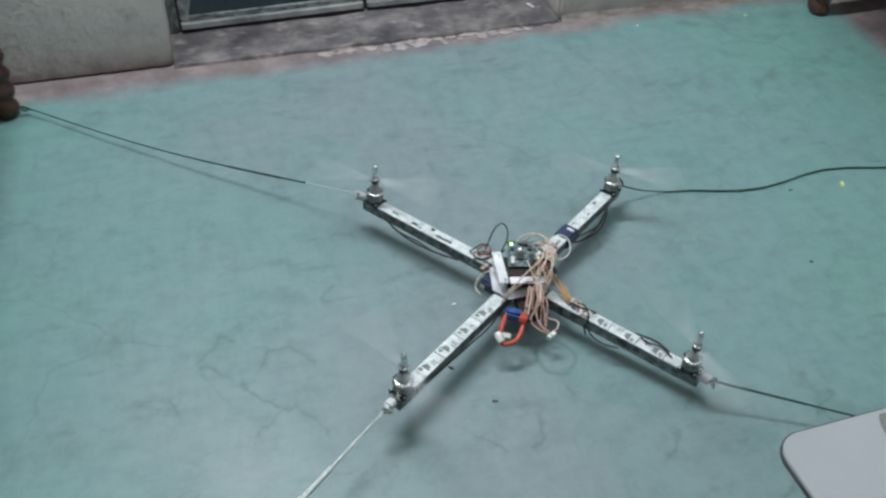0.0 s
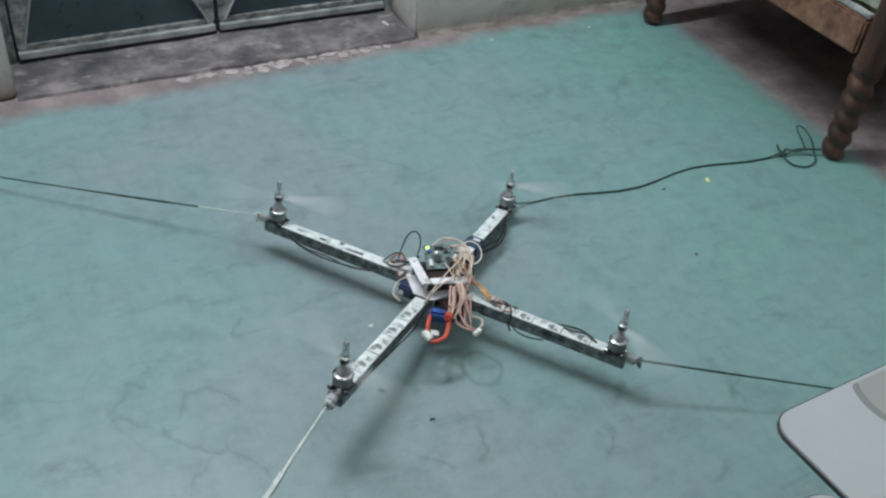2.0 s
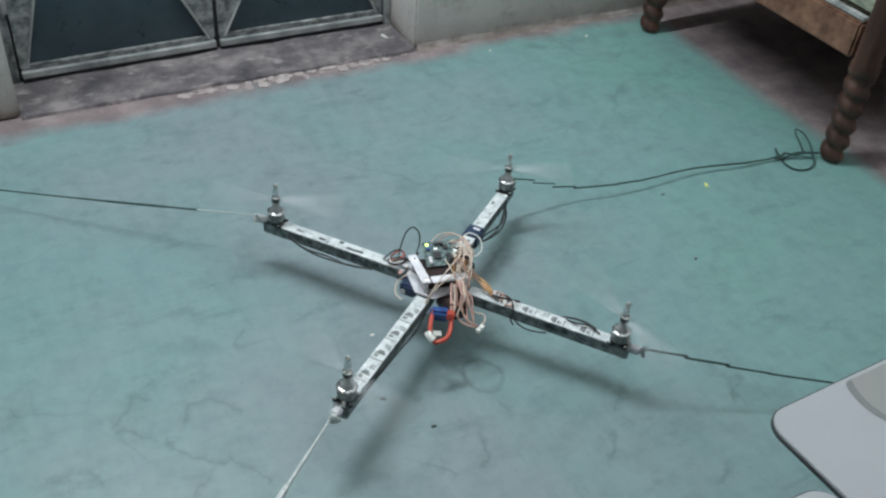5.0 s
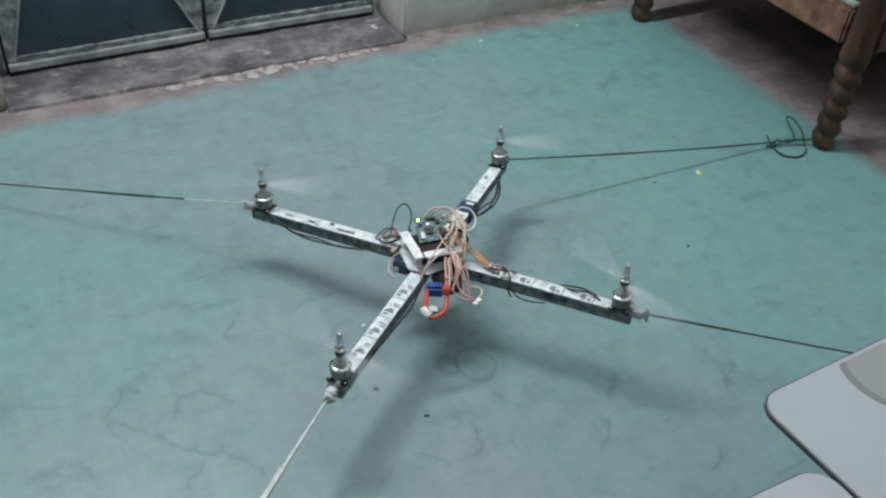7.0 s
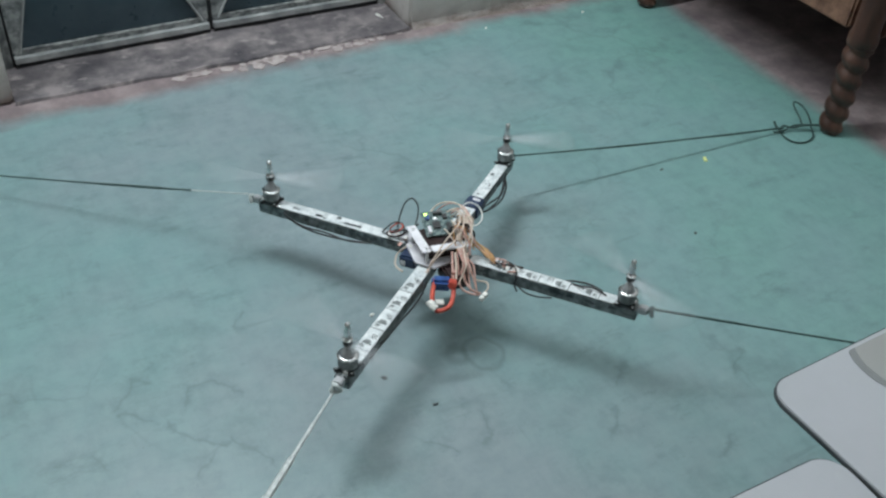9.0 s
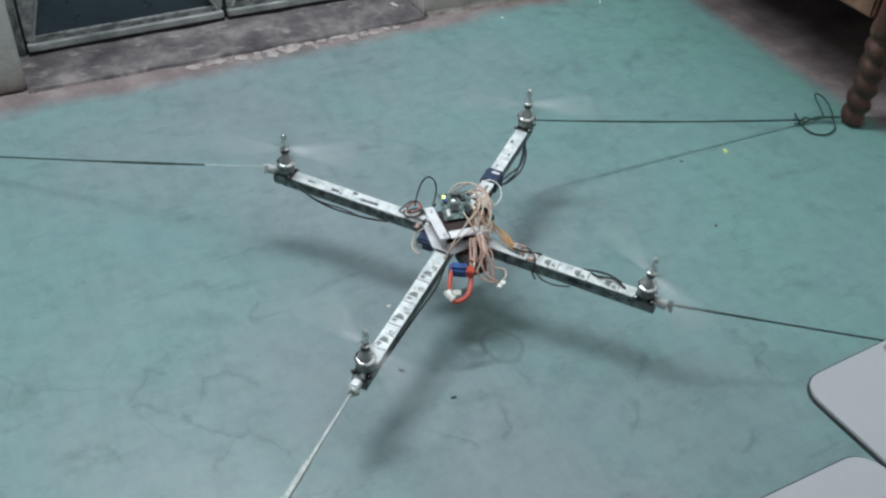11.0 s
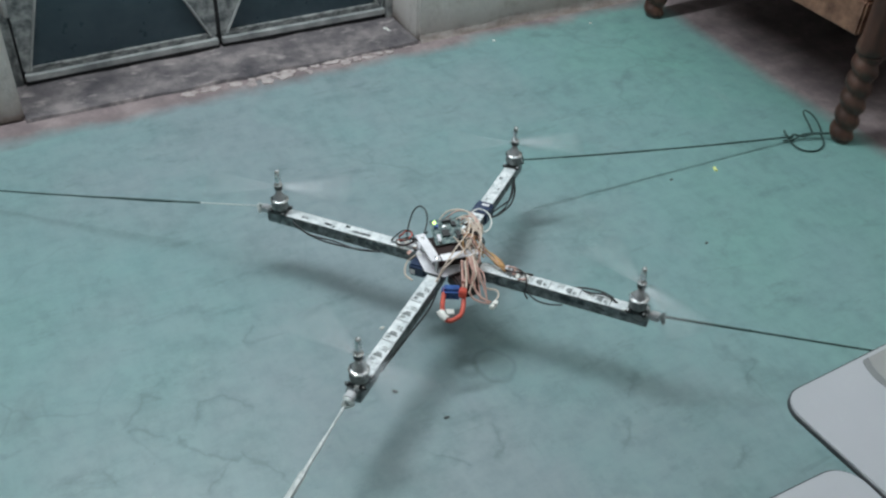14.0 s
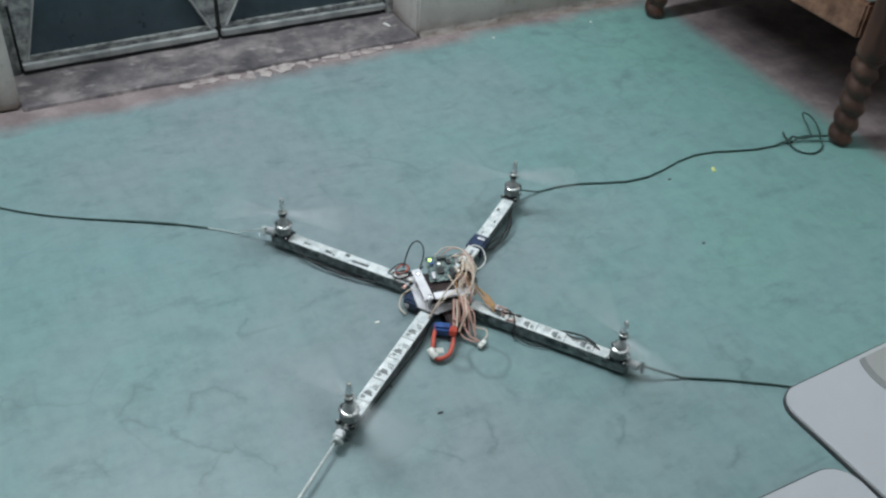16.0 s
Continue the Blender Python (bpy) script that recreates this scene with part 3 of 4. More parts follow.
def grey_circle():
    """A round grey patch with a darker ring on the top, cut off by the table's far edge."""
    cx, cy, far = 0.166, -0.652, -0.6215

    def disc(r0, r1, z0, z1):
        bm = bmesh.new()
        n = 64
        ring = [[Vector((cx + r * math.cos(2 * math.pi * k / n), min(cy + r * math.sin(2 * math.pi * k / n), far), z)) for k in range(n)] for r, z in ((r0, z1), (r1, z1), (r1, z0))]
        vs = [[bm.verts.new(p) for p in row] for row in ring]
        for a, b in zip(vs, vs[1:]):
            for k in range(n):
                bm.faces.new((a[k], a[(k + 1) % n], b[(k + 1) % n], b[k]))
        if r0 < 0.01:
            bm.faces.new(vs[0])
        bmesh.ops.remove_doubles(bm, verts=bm.verts, dist=1e-5)
        return bm

    part("grey_circle", disc(0.005, 0.0525, 0.4011, 0.4014), CIRCLE, TOP, "grey circle on the white top")
    part("grey_ring", disc(0.053, 0.0605, 0.4011, 0.4015), CIRCLE_RING, TOP, "darker grey ring round the circle")


grey_circle()
TOP.parent.matrix_world = Matrix.Translation((0.005, -0.63, 0)) @ pose(0, 0, 0, 0, 0, 2.6) @ Matrix.Translation((-0.005, 0.63, 0))

# ---- the quadcopter: local origin on the motors' tips, arms along x and y ----
def arm(parent, angle, rng, printed):
    """A square tube wrapped in printed tape, with a bolt, a clip and a cord knot at its end."""
    turn = pose(0, 0, 0, 0, 0, angle)
    a = part("arm", box(0.030, -0.0110, -0.0866, 0.319, 0.0110, -0.0668, 0.0015), TAPE_SIDE, parent, "dull aluminium arm tube")
    a.matrix_local = turn
    part("tape", box(0.055, -0.0106, -0.0667, 0.286, 0.0106, -0.0659, 0.0003), TAPE, a, "white newsprint tape on the arm's top")
    x = 0.085
    while printed and x < 0.262:
        for dx, w, y0, y1 in ((0.0, 0.0012, -0.001, 0.0085), (0.0026, 0.0012, -0.001, 0.0085), (0.0052, 0.0012, 0.000, 0.0085), (0.0078, 0.0010, 0.001, 0.0085), (0.0130, 0.0030, -0.0045, 0.0035), (0.0158, 0.0040, -0.0060, 0.0050), (0.0196, 0.0022, -0.0080, 0.0068), (0.0245, 0.0035, -0.0070, 0.0000), (0.0290, 0.0012, -0.0085, -0.0005)):
            k = rng.uniform(-0.001, 0.001)
            part("printed_mark", box(x + dx, y0 + k, -0.0658, x + dx + w, y1 + k, -0.0655), GREY_INK, a, "dark printed mark")
        part("tape_seam", box(x + 0.034, -0.0105, -0.0658, x + 0.0352, 0.0105, -0.0655), TAPE_SIDE, a)
        x += 0.047
    if not printed:
        for k in range(9):
            px, py = rng.uniform(0.07, 0.25), rng.uniform(-0.010, 0.004)
            part("tape_smudge", box(px, py, -0.0658, px + rng.uniform(0.004, 0.016), py + rng.uniform(0.002, 0.006), -0.0655), TAPE_SIDE, a)
    for k in range(9):
        px = rng.uniform(0.05, 0.30)
        w, z0 = rng.uniform(0.004, 0.018), rng.uniform(-0.083, -0.075)
        h = rng.uniform(0.002, 0.007)
        part("side_mark", box(px, -0.0115, z0, px + w, -0.0111, z0 + h), INK if k % 3 else GREY_INK, a, "print on the tube's side")
        part("side_mark", box(px, 0.0111, z0, px + w, 0.0115, z0 + h), INK if k % 2 else GREY_INK, a, "print on the tube's side")
    part("end_bolt", lathe([(0.0045, -0.0668), (0.0050, -0.0640), (0.0030, -0.0600), (0.0005, -0.0590)], 12, (0.3135, 0.003, 0)), SILVER, a, "bright round bolt head", True)
    part("end_clip", box(0.3192, -0.0065, -0.0760, 0.334, 0.0065, -0.0640, 0.002), GREY_METAL, a, "bent grey metal cord clip")
    part("cord_knot", tube([(0.331, -0.006, -0.070), (0.339, 0.004, -0.064), (0.335, 0.008, -0.074), (0.341, -0.003, -0.075), (0.338, 0.0, -0.065)], 0.0026), ROPE_PALE if angle in (180, -90) else ROPE, a, "small cord knot")
    return a


def motor(parent, angle, rng):
    base = part("motor", lathe([(0.0105, -0.0660), (0.0112, -0.0645), (0.0112, -0.0615), (0.0095, -0.0605)], 20), BLACK, parent, "brushless motor on a black cross mount", True)
    base.matrix_local = pose(0.3 * math.cos(radians(angle)), 0.3 * math.sin(radians(angle)), 0, 0, 0, angle)
    for k in range(4):
        b = radians(45 + 90 * k)
        c, s = math.cos(b), math.sin(b)
        part("mount_lug", box(-0.0035, -0.0035, -0.0662, 0.0035, 0.0035, -0.0630, 0.001), BLACK, base).matrix_local = pose(0.0165 * c, 0.0165 * s, 0.0, 0, 0, 45 + 90 * k)
        part("mount_arm", box(0.006, -0.0025, -0.0658, 0.016, 0.0025, -0.0635), BLACK, base).matrix_local = pose(0, 0, 0, 0, 0, 45 + 90 * k)
        part("screw", lathe([(0.0018, -0.0630), (0.0018, -0.0612), (0.0008, -0.0606)], 8, (0.0165 * c, 0.0165 * s, 0)), SILVER, base)
    part("bell_side", lathe([(0.0108, -0.0603), (0.0132, -0.0598), (0.0136, -0.0590), (0.0136, -0.0460), (0.0132, -0.0454)], 28), GREY_INK, base, "dark ribbed motor can", True)
    part("bell_ring", lathe([(0.0132, -0.0454), (0.0148, -0.0450), (0.0148, -0.0432), (0.0100, -0.0424)], 28), SILVER, base, "polished rim", True)
    part("bell_cone", lathe([(0.0098, -0.0424), (0.0086, -0.0385), (0.0062, -0.0325), (0.0049, -0.0305), (0.0046, -0.0250)], 24), GREY_METAL, base, "grey conical motor top", True)
    part("hub", lathe([(0.0046, -0.0250), (0.0066, -0.0243), (0.0068, -0.0175), (0.0064, -0.0168)], 20), BLACK, base, "black propeller hub", True)
    part("washer", lathe([(0.0072, -0.0168), (0.0074, -0.0162), (0.0070, -0.0150), (0.0048, -0.0144)], 20), SILVER, base, "bright washer", True)
    part("spinner", lathe([(0.0054, -0.0144), (0.0052, -0.0050), (0.0046, 0.0020), (0.0040, 0.0080), (0.0028, 0.0105), (0.0010, 0.0114)], 18), SILVER, base, "bright bullet nut", True)
    return base


def propeller(parent, angle):
    """Two twisted blades on the hub."""
    bm = bmesh.new()
    for side in (0, math.pi):
        cols = []
        for i in range(13):
            r = 0.007 + 0.113 * i / 12
            s = i / 12
            chord = 0.009 + 0.013 * math.sin(math.pi * min(1, 0.15 + 0.75 * s)) * (1 if s < 0.92 else 0.6)
            tw = radians(24 - 16 * s)
            col = []
            for c, h in ((-0.45, 0.0), (0.0, 0.0008), (0.55, 0.0), (0.0, -0.0004)):
                x, y, z = r, c * chord * math.cos(tw), c * chord * math.sin(tw) + h
                col.append(bm.verts.new((x * math.cos(side) - y * math.sin(side), x * math.sin(side) + y * math.cos(side), z)))
            cols.append(col)
        for a, b in zip(cols, cols[1:]):
            for k in range(4):
                bm.faces.new((a[k], a[(k + 1) % 4], b[(k + 1) % 4], b[k]))
        bm.faces.new(cols[0])
        bm.faces.new(cols[-1])
    bmesh.ops.recalc_face_normals(bm, faces=bm.faces)
    p = part("propeller", bm, BLADE, parent, "thin two-bladed propeller, spinning to a blur", True)
    p.location = (0.3 * math.cos(radians(angle)), 0.3 * math.sin(radians(angle)), -0.0195)
    return p


ARMS = (0, 90, 180, -90)


def quadcopter():
    rng = random.Random(11)
    q = tagged(new("quadcopter"), "home-made quadcopter of taped aluminium tubes with a tangle of bare wiring", "drone")
    for angle, printed in zip(ARMS, (True, False, False, True)):
        arm(q, angle, rng, printed)
        motor(q, angle, rng)
    # frame plates
    part("lower_plate", prism([(-0.048, -0.016), (-0.016, -0.052), (0.016, -0.052), (0.036, -0.022), (0.040, 0.020), (0.020, 0.040), (-0.020, 0.040), (-0.048, 0.016)], -0.0655, -0.0630, 0.0006), WHITE_PLATE, q, "white lower frame plate")
    core = part("core_block", prism([(-0.036, 0), (0, -0.036), (0.036, 0), (0, 0.036)], -0.0628, -0.0412, 0.001), DARK_RED, q, "dark core between the plates")
    strip_a = part("upper_strip", box(-0.033, -0.0075, -0.0410, 0.040, 0.0075, -0.0385, 0.0006), WHITE_PLATE, q, "white upper frame strip")
    strip_a.matrix_local = pose(-0.026, -0.022, 0, 0, 0, -45)
    strip_b = part("upper_strip", box(-0.024, -0.0075, -0.0410, 0.034, 0.0075, -0.0385, 0.0006), WHITE_PLATE, q, "white upper frame strip")
    strip_b.matrix_local = pose(0.023, -0.0235, 0, 0, 0, 42)
    for x, y in ((-0.04, -0.008), (0.0, -0.045), (0.04, -0.006), (0.0, 0.036)):
        part("spacer", lathe([(0.0028, -0.0628), (0.0028, -0.0412)], 8, (x, y, 0)), GREY_METAL, q)
        part("spacer_screw", lathe([(0.0030, -0.0384), (0.0028, -0.0366), (0.0012, -0.0360)], 10, (x, y, 0)), SILVER, q)
    # controller board with its parts and lit indicator
    board = part("controller_board", box(-0.024, -0.022, -0.0375, 0.024, 0.022, -0.0358, 0.0003), BOARD, q, "dark green circuit board")
    board.matrix_local = pose(-0.008, 0.014, -0.0285, 24, 0, 40) @ pose(0, 0, 0.0366)
    for x, y, w, d, h, mt in ((-0.004, -0.004, 0.012, 0.012, 0.003, BLACK), (0.012, 0.010, 0.007, 0.008, 0.0035, BLACK), (-0.016, 0.012, 0.006, 0.010, 0.004, BLUE_WRAP), (0.014, -0.012, 0.006, 0.016, 0.006, BLACK), (-0.017, -0.012, 0.005, 0.012, 0.005, WHITE_PLATE), (0.002, 0.017, 0.014, 0.004, 0.006, INK), (-0.004, 0.008, 0.006, 0.004, 0.002, SILVER)):
        part("chip", box(x - w / 2, y - d / 2, -0.0358, x + w / 2, y + d / 2, -0.0358 + h, 0.0004), mt, board)
    part("indicator_light", box(-0.020, 0.013, -0.0338, -0.0155, 0.0175, -0.0305, 0.001), LED, board, "lit yellow-green indicator light")
    part("red_indicator", box(0.004, 0.098, -0.0655, 0.009, 0.103, -0.0615, 0.001), RED, q, "small red indicator at an arm's root")
    # battery slung between the front and right arms
    bat = part("battery", box(-0.030, -0.018, -0.0895, 0.019, 0.016, -0.0662, 0.003), DARK_RED, q, "dark battery pack")
    bat.matrix_local = pose(0.046, -0.038, 0, 0, 0, -42)
    part("blue_plug", box(-0.016, -0.008, -0.0885, 0.015, 0.010, -0.0690, 0.004), BLUE_WRAP, q, "bright blue wrapped lead end").matrix_local = pose(0.034, -0.064, 0, 0, 0, 20)
    part("blue_side_wrap", box(-0.048, -0.043, -0.087, -0.020, -0.018, -0.0660, 0.003), NAVY_WRAP, q, "dark blue wrapped regulator")
    part("side_label", box(-0.045, -0.0438, -0.082, -0.037, -0.0432, -0.074), WHITE_PLATE, q, "small white label")
    part("side_bracket", box(-0.066, -0.006, -0.0650, -0.032, 0.012, -0.0590, 0.001), WHITE_PLATE, q, "white bracket at an arm's root")
    # wrapped regulator on the back arm
    part("arm_wrap", box(-0.0145, 0.128, -0.0870, 0.0145, 0.166, -0.0630, 0.003), NAVY_WRAP, q, "dark blue wrapped speed controller on an arm")
    part("wrap_clip", box(-0.003, 0.150, -0.0632, 0.010, 0.156, -0.0612, 0.0005), WHITE_PLATE, q)
    # red loop with white tape
    part("red_cable_loop", tube([(0.051, -0.060, -0.068), (0.054, -0.067, -0.072), (0.062, -0.088, -0.078), (0.064, -0.106, -0.081), (0.055, -0.121, -0.082), (0.044, -0.118, -0.082), (0.034, -0.100, -0.080), (0.026, -0.078, -0.078), (0.024, -0.064, -0.074)], 0.0036, 9), RED, q, "thick red battery cable loop", True)
    part("red_plug", box(-0.006, -0.010, -0.005, 0.006, 0.010, 0.005, 0.0015), RED, q, "red plug").matrix_local = pose(0.053, -0.068, -0.069, -18, 0, 18)
    part("plug_metal", box(-0.003, -0.003, -0.003, 0.003, 0.003, 0.003, 0.001), PINK_WIRE, q).matrix_local = pose(0.047, -0.052, -0.060, 20, 10, 20)
    tape = tube([(0.036, -0.112, -0.080), (0.043, -0.119, -0.078), (0.050, -0.121, -0.080)], 0.0058, 7)
    for v in tape.verts:
        v.co += 0.0016 * noise.noise_vector(v.co * 300)
    part("cable_tape", tape, WHITE_TAPE, q, "crumpled white tape on the red cable")
    flap = box(-0.007, -0.004, -0.001, 0.007, 0.004, 0.001, 0.0005)
    part("tape_flap", flap, WHITE_TAPE, q).matrix_local = pose(0.051, -0.112, -0.073, 30, 20, 50)
    # torn tape and solder scraps at the arm roots
    for k in range(22):
        left = k % 2 == 0
        x = rng.uniform(-0.088, -0.036) if left else rng.uniform(0.084, 0.132)
        y = rng.uniform(-0.022, 0.012) if left else rng.uniform(-0.010, 0.010)
        w, d2 = rng.uniform(0.004, 0.011), rng.uniform(0.003, 0.007)
        scrap_bm = box(-w / 2, -d2 / 2, -0.0006, w / 2, d2 / 2, 0.0006, 0.0003)
        part("torn_tape", scrap_bm, (WHITE_TAPE, PINK_WIRE, WHITE_PLATE, PINK_WIRE, WHITE_TAPE)[k % 5], q).matrix_local = pose(x, y, rng.uniform(-0.0635, -0.0585), rng.uniform(-35, 35), rng.uniform(-35, 35), rng.uniform(0, 180))
    # wiring
    wires = (
        (BEIGE, 0.0012, ((-0.016, 0.030, -0.033), (0.000, 0.040, -0.018), (0.022, 0.034, -0.012), (0.034, 0.014, -0.016), (0.036, -0.010, -0.026), (0.018, -0.044, -0.045), (0.006, -0.068, -0.070), (0.002, -0.080, -0.082))),
        (BEIGE, 0.0012, ((0.002, 0.034, -0.030), (0.018, 0.030, -0.010), (0.030, 0.006, -0.012), (0.024, -0.020, -0.022), (0.014, -0.048, -0.046), (0.010, -0.066, -0.064))),
        (BEIGE, 0.0013, ((0.012, 0.024, -0.030), (0.030, 0.030, -0.010), (0.048, 0.014, -0.018), (0.050, -0.010, -0.034), (0.040, -0.018, -0.042))),
        (BEIGE, 0.0013, ((0.040, -0.016, -0.040), (0.056, -0.022, -0.046), (0.066, -0.034, -0.062), (0.078, -0.040, -0.072), (0.094, -0.034, -0.076), (0.100, -0.042, -0.080), (0.097, -0.052, -0.083))),
        (PINK_WIRE, 0.0017, ((0.044, -0.020, -0.044), (0.056, -0.034, -0.056), (0.066, -0.050, -0.072), (0.080, -0.056, -0.080), (0.094, -0.055, -0.083))),
        (PINK_WIRE, 0.0015, ((0.040, -0.022, -0.044), (0.050, -0.040, -0.060), (0.062, -0.058, -0.078), (0.076, -0.060, -0.084), (0.092, -0.058, -0.084))),
        (BEIGE, 0.0014, ((0.036, -0.014, -0.038), (0.052, -0.030, -0.050), (0.060, -0.046, -0.068), (0.072, -0.052, -0.078))),
        (BEIGE, 0.0012, ((-0.014, 0.034, -0.030), (0.004, 0.052, -0.020), (0.024, 0.052, -0.020), (0.040, 0.034, -0.024), (0.046, 0.010, -0.034))),
        (PINK_WIRE, 0.0012, ((-0.004, 0.038, -0.030), (0.014, 0.046, -0.014), (0.034, 0.036, -0.016), (0.044, 0.016, -0.026), (0.060, 0.008, -0.046), (0.080, 0.010, -0.058))),
        (COPPER, 0.0016, ((0.036, 0.020, -0.044), (0.052, 0.022, -0.050), (0.070, 0.016, -0.055), (0.086, 0.007, -0.059), (0.096, 0.002, -0.062))),
        (COPPER, 0.0016, ((0.036, 0.012, -0.046), (0.052, 0.014, -0.050), (0.070, 0.009, -0.054), (0.086, 0.001, -0.058), (0.096, -0.003, -0.062))),
        (COPPER, 0.0014, ((0.038, 0.026, -0.050), (0.056, 0.026, -0.056), (0.074, 0.020, -0.058), (0.090, 0.006, -0.058), (0.082, 0.000, -0.056), (0.066, 0.008, -0.050))),
        (WHITE_TAPE, 0.0012, ((0.010, 0.062, -0.052), (0.002, 0.080, -0.040), (0.008, 0.100, -0.036), (0.024, 0.106, -0.042), (0.036, 0.094, -0.052), (0.034, 0.074, -0.056), (0.020, 0.060, -0.052))),
        (BEIGE, 0.0012, ((0.020, 0.046, -0.040), (0.014, 0.060, -0.030), (0.018, 0.082, -0.044), (0.010, 0.104, -0.058))),
        (BEIGE, 0.0013, ((0.024, 0.034, -0.026), (0.030, 0.040, -0.034), (0.030, 0.052, -0.046), (0.022, 0.068, -0.056), (0.006, 0.090, -0.062))),
        (BLACK, 0.0012, ((-0.078, 0.016, -0.060), (-0.082, 0.034, -0.048), (-0.079, 0.044, -0.030), (-0.068, 0.046, -0.019), (-0.057, 0.044, -0.026), (-0.052, 0.036, -0.040), (-0.048, 0.014, -0.050), (-0.042, -0.004, -0.056))),
        (BLACK, 0.0013, ((-0.088, 0.010, -0.062), (-0.078, -0.006, -0.056), (-0.062, 0.002, -0.052), (-0.052, 0.012, -0.054), (-0.044, 0.020, -0.044))),
        (DARK_RED, 0.0015, ((-0.090, 0.004, -0.063), (-0.082, -0.010, -0.060), (-0.068, -0.010, -0.058), (-0.060, 0.004, -0.057), (-0.072, 0.010, -0.058), (-0.084, 0.000, -0.061))),
        (PINK_WIRE, 0.0014, ((0.086, 0.006, -0.061), (0.104, 0.010, -0.060), (0.120, 0.006, -0.062), (0.130, -0.004, -0.063), (0.118, -0.010, -0.064))),
        (DARK_RED, 0.0014, ((0.090, 0.000, -0.061), (0.108, -0.002, -0.059), (0.124, 0.004, -0.061), (0.136, 0.010, -0.064))),
        (BLACK, 0.0014, ((0.094, -0.004, -0.062), (0.112, 0.008, -0.060), (0.128, -0.002, -0.060), (0.134, -0.014, -0.068), (0.133, -0.018, -0.078), (0.140, -0.022, -0.086))),
        (BLACK, 0.0012, ((0.134, -0.014, -0.078), (0.152, -0.020, -0.085), (0.172, -0.019, -0.087), (0.192, -0.013, -0.086))),
        (BLACK, 0.0015, ((0.262, 0.008, -0.064), (0.240, 0.013, -0.062), (0.214, 0.012, -0.064), (0.200, 0.013, -0.070))),
        (BLACK, 0.0015, ((0.270, 0.000, -0.064), (0.250, 0.006, -0.061), (0.226, 0.004, -0.063), (0.212, 0.011, -0.068))),
        (BLACK, 0.0015, ((-0.268, -0.013, -0.076), (-0.240, -0.018, -0.084), (-0.205, -0.021, -0.087), (-0.160, -0.020, -0.086), (-0.120, -0.014, -0.084))),
        (BLACK, 0.0013, ((-0.270, -0.013, -0.072), (-0.235, -0.020, -0.082), (-0.190, -0.019, -0.083), (-0.150, -0.018, -0.087), (-0.110, -0.014, -0.082))),
        (BLACK, 0.0016, ((0.013, 0.268, -0.074), (0.026, 0.240, -0.080), (0.030, 0.206, -0.086), (0.022, 0.170, -0.086), (0.013, 0.148, -0.082))),
        (BLACK, 0.0016, ((0.013, 0.272, -0.072), (0.021, 0.246, -0.074), (0.026, 0.214, -0.080), (0.018, 0.180, -0.080), (0.013, 0.156, -0.078))),
        (BLACK, 0.0014, ((0.013, 0.266, -0.080), (0.020, 0.236, -0.086), (0.024, 0.200, -0.088), (0.018, 0.168, -0.088))),
        (BEIGE, 0.0014, ((-0.046, -0.020, -0.064), (-0.056, -0.030, -0.074), (-0.052, -0.046, -0.084), (-0.036, -0.054, -0.086))),
        (BLACK, 0.0014, ((0.012, -0.070, -0.080), (0.016, -0.110, -0.084), (0.014, -0.160, -0.083), (0.013, -0.210, -0.080), (0.013, -0.262, -0.076))),
    )
    wires += (
        (PINK_WIRE, 0.0021, ((0.033, -0.026, -0.044), (0.041, -0.042, -0.056), (0.050, -0.060, -0.068))),
        (BEIGE, 0.0018, ((0.038, -0.026, -0.044), (0.047, -0.042, -0.055), (0.055, -0.060, -0.067))),
        (BEIGE, 0.0012, ((-0.034, 0.030, -0.034), (-0.022, 0.046, -0.016), (0.002, 0.052, -0.010), (0.024, 0.042, -0.012), (0.034, 0.026, -0.020))),
        (PINK_WIRE, 0.0011, ((-0.028, 0.036, -0.034), (-0.012, 0.054, -0.018), (0.012, 0.056, -0.014), (0.030, 0.044, -0.018), (0.040, 0.024, -0.026))),
        (RED, 0.0013, ((-0.088, 0.008, -0.060), (-0.078, 0.018, -0.052), (-0.066, 0.010, -0.050), (-0.070, -0.004, -0.054), (-0.084, -0.002, -0.058))),
        (BLACK, 0.0011, ((-0.096, -0.004, -0.062), (-0.084, 0.012, -0.050), (-0.070, 0.016, -0.050), (-0.060, 0.004, -0.052), (-0.050, -0.002, -0.050))),
    )
    # the loose tangle beside the board
    tangle = []
    for k in range(26):
        s0 = Vector((rng.uniform(0.004, 0.030), rng.uniform(0.005, 0.044), rng.uniform(-0.034, -0.026)))
        s3 = Vector((rng.uniform(0.026, 0.064), rng.uniform(-0.028, 0.030), rng.uniform(-0.056, -0.042)))
        mid = (s0 + s3) / 2 + Vector((rng.uniform(-0.010, 0.012), rng.uniform(-0.010, 0.014), rng.uniform(0.004, 0.020)))
        tangle.append(((BEIGE, BEIGE, PINK_WIRE, COPPER, BEIGE, DARK_RED)[k % 6], rng.uniform(0.0009, 0.0014), (s0, s0.lerp(mid, 0.5) + Vector((0, 0, rng.uniform(0, 0.008))), mid, mid.lerp(s3, 0.5) + Vector((rng.uniform(-0.005, 0.005), 0, 0)), s3)))
    for k in range(7):
        s0 = Vector((rng.uniform(0.030, 0.048), rng.uniform(-0.024, -0.006), -0.040))
        s3 = Vector((rng.uniform(0.050, 0.092), rng.uniform(-0.062, -0.036), rng.uniform(-0.084, -0.074)))
        mid = s0.lerp(s3, 0.5) + Vector((rng.uniform(0.0, 0.012), rng.uniform(-0.008, 0.002), rng.uniform(0.002, 0.012)))
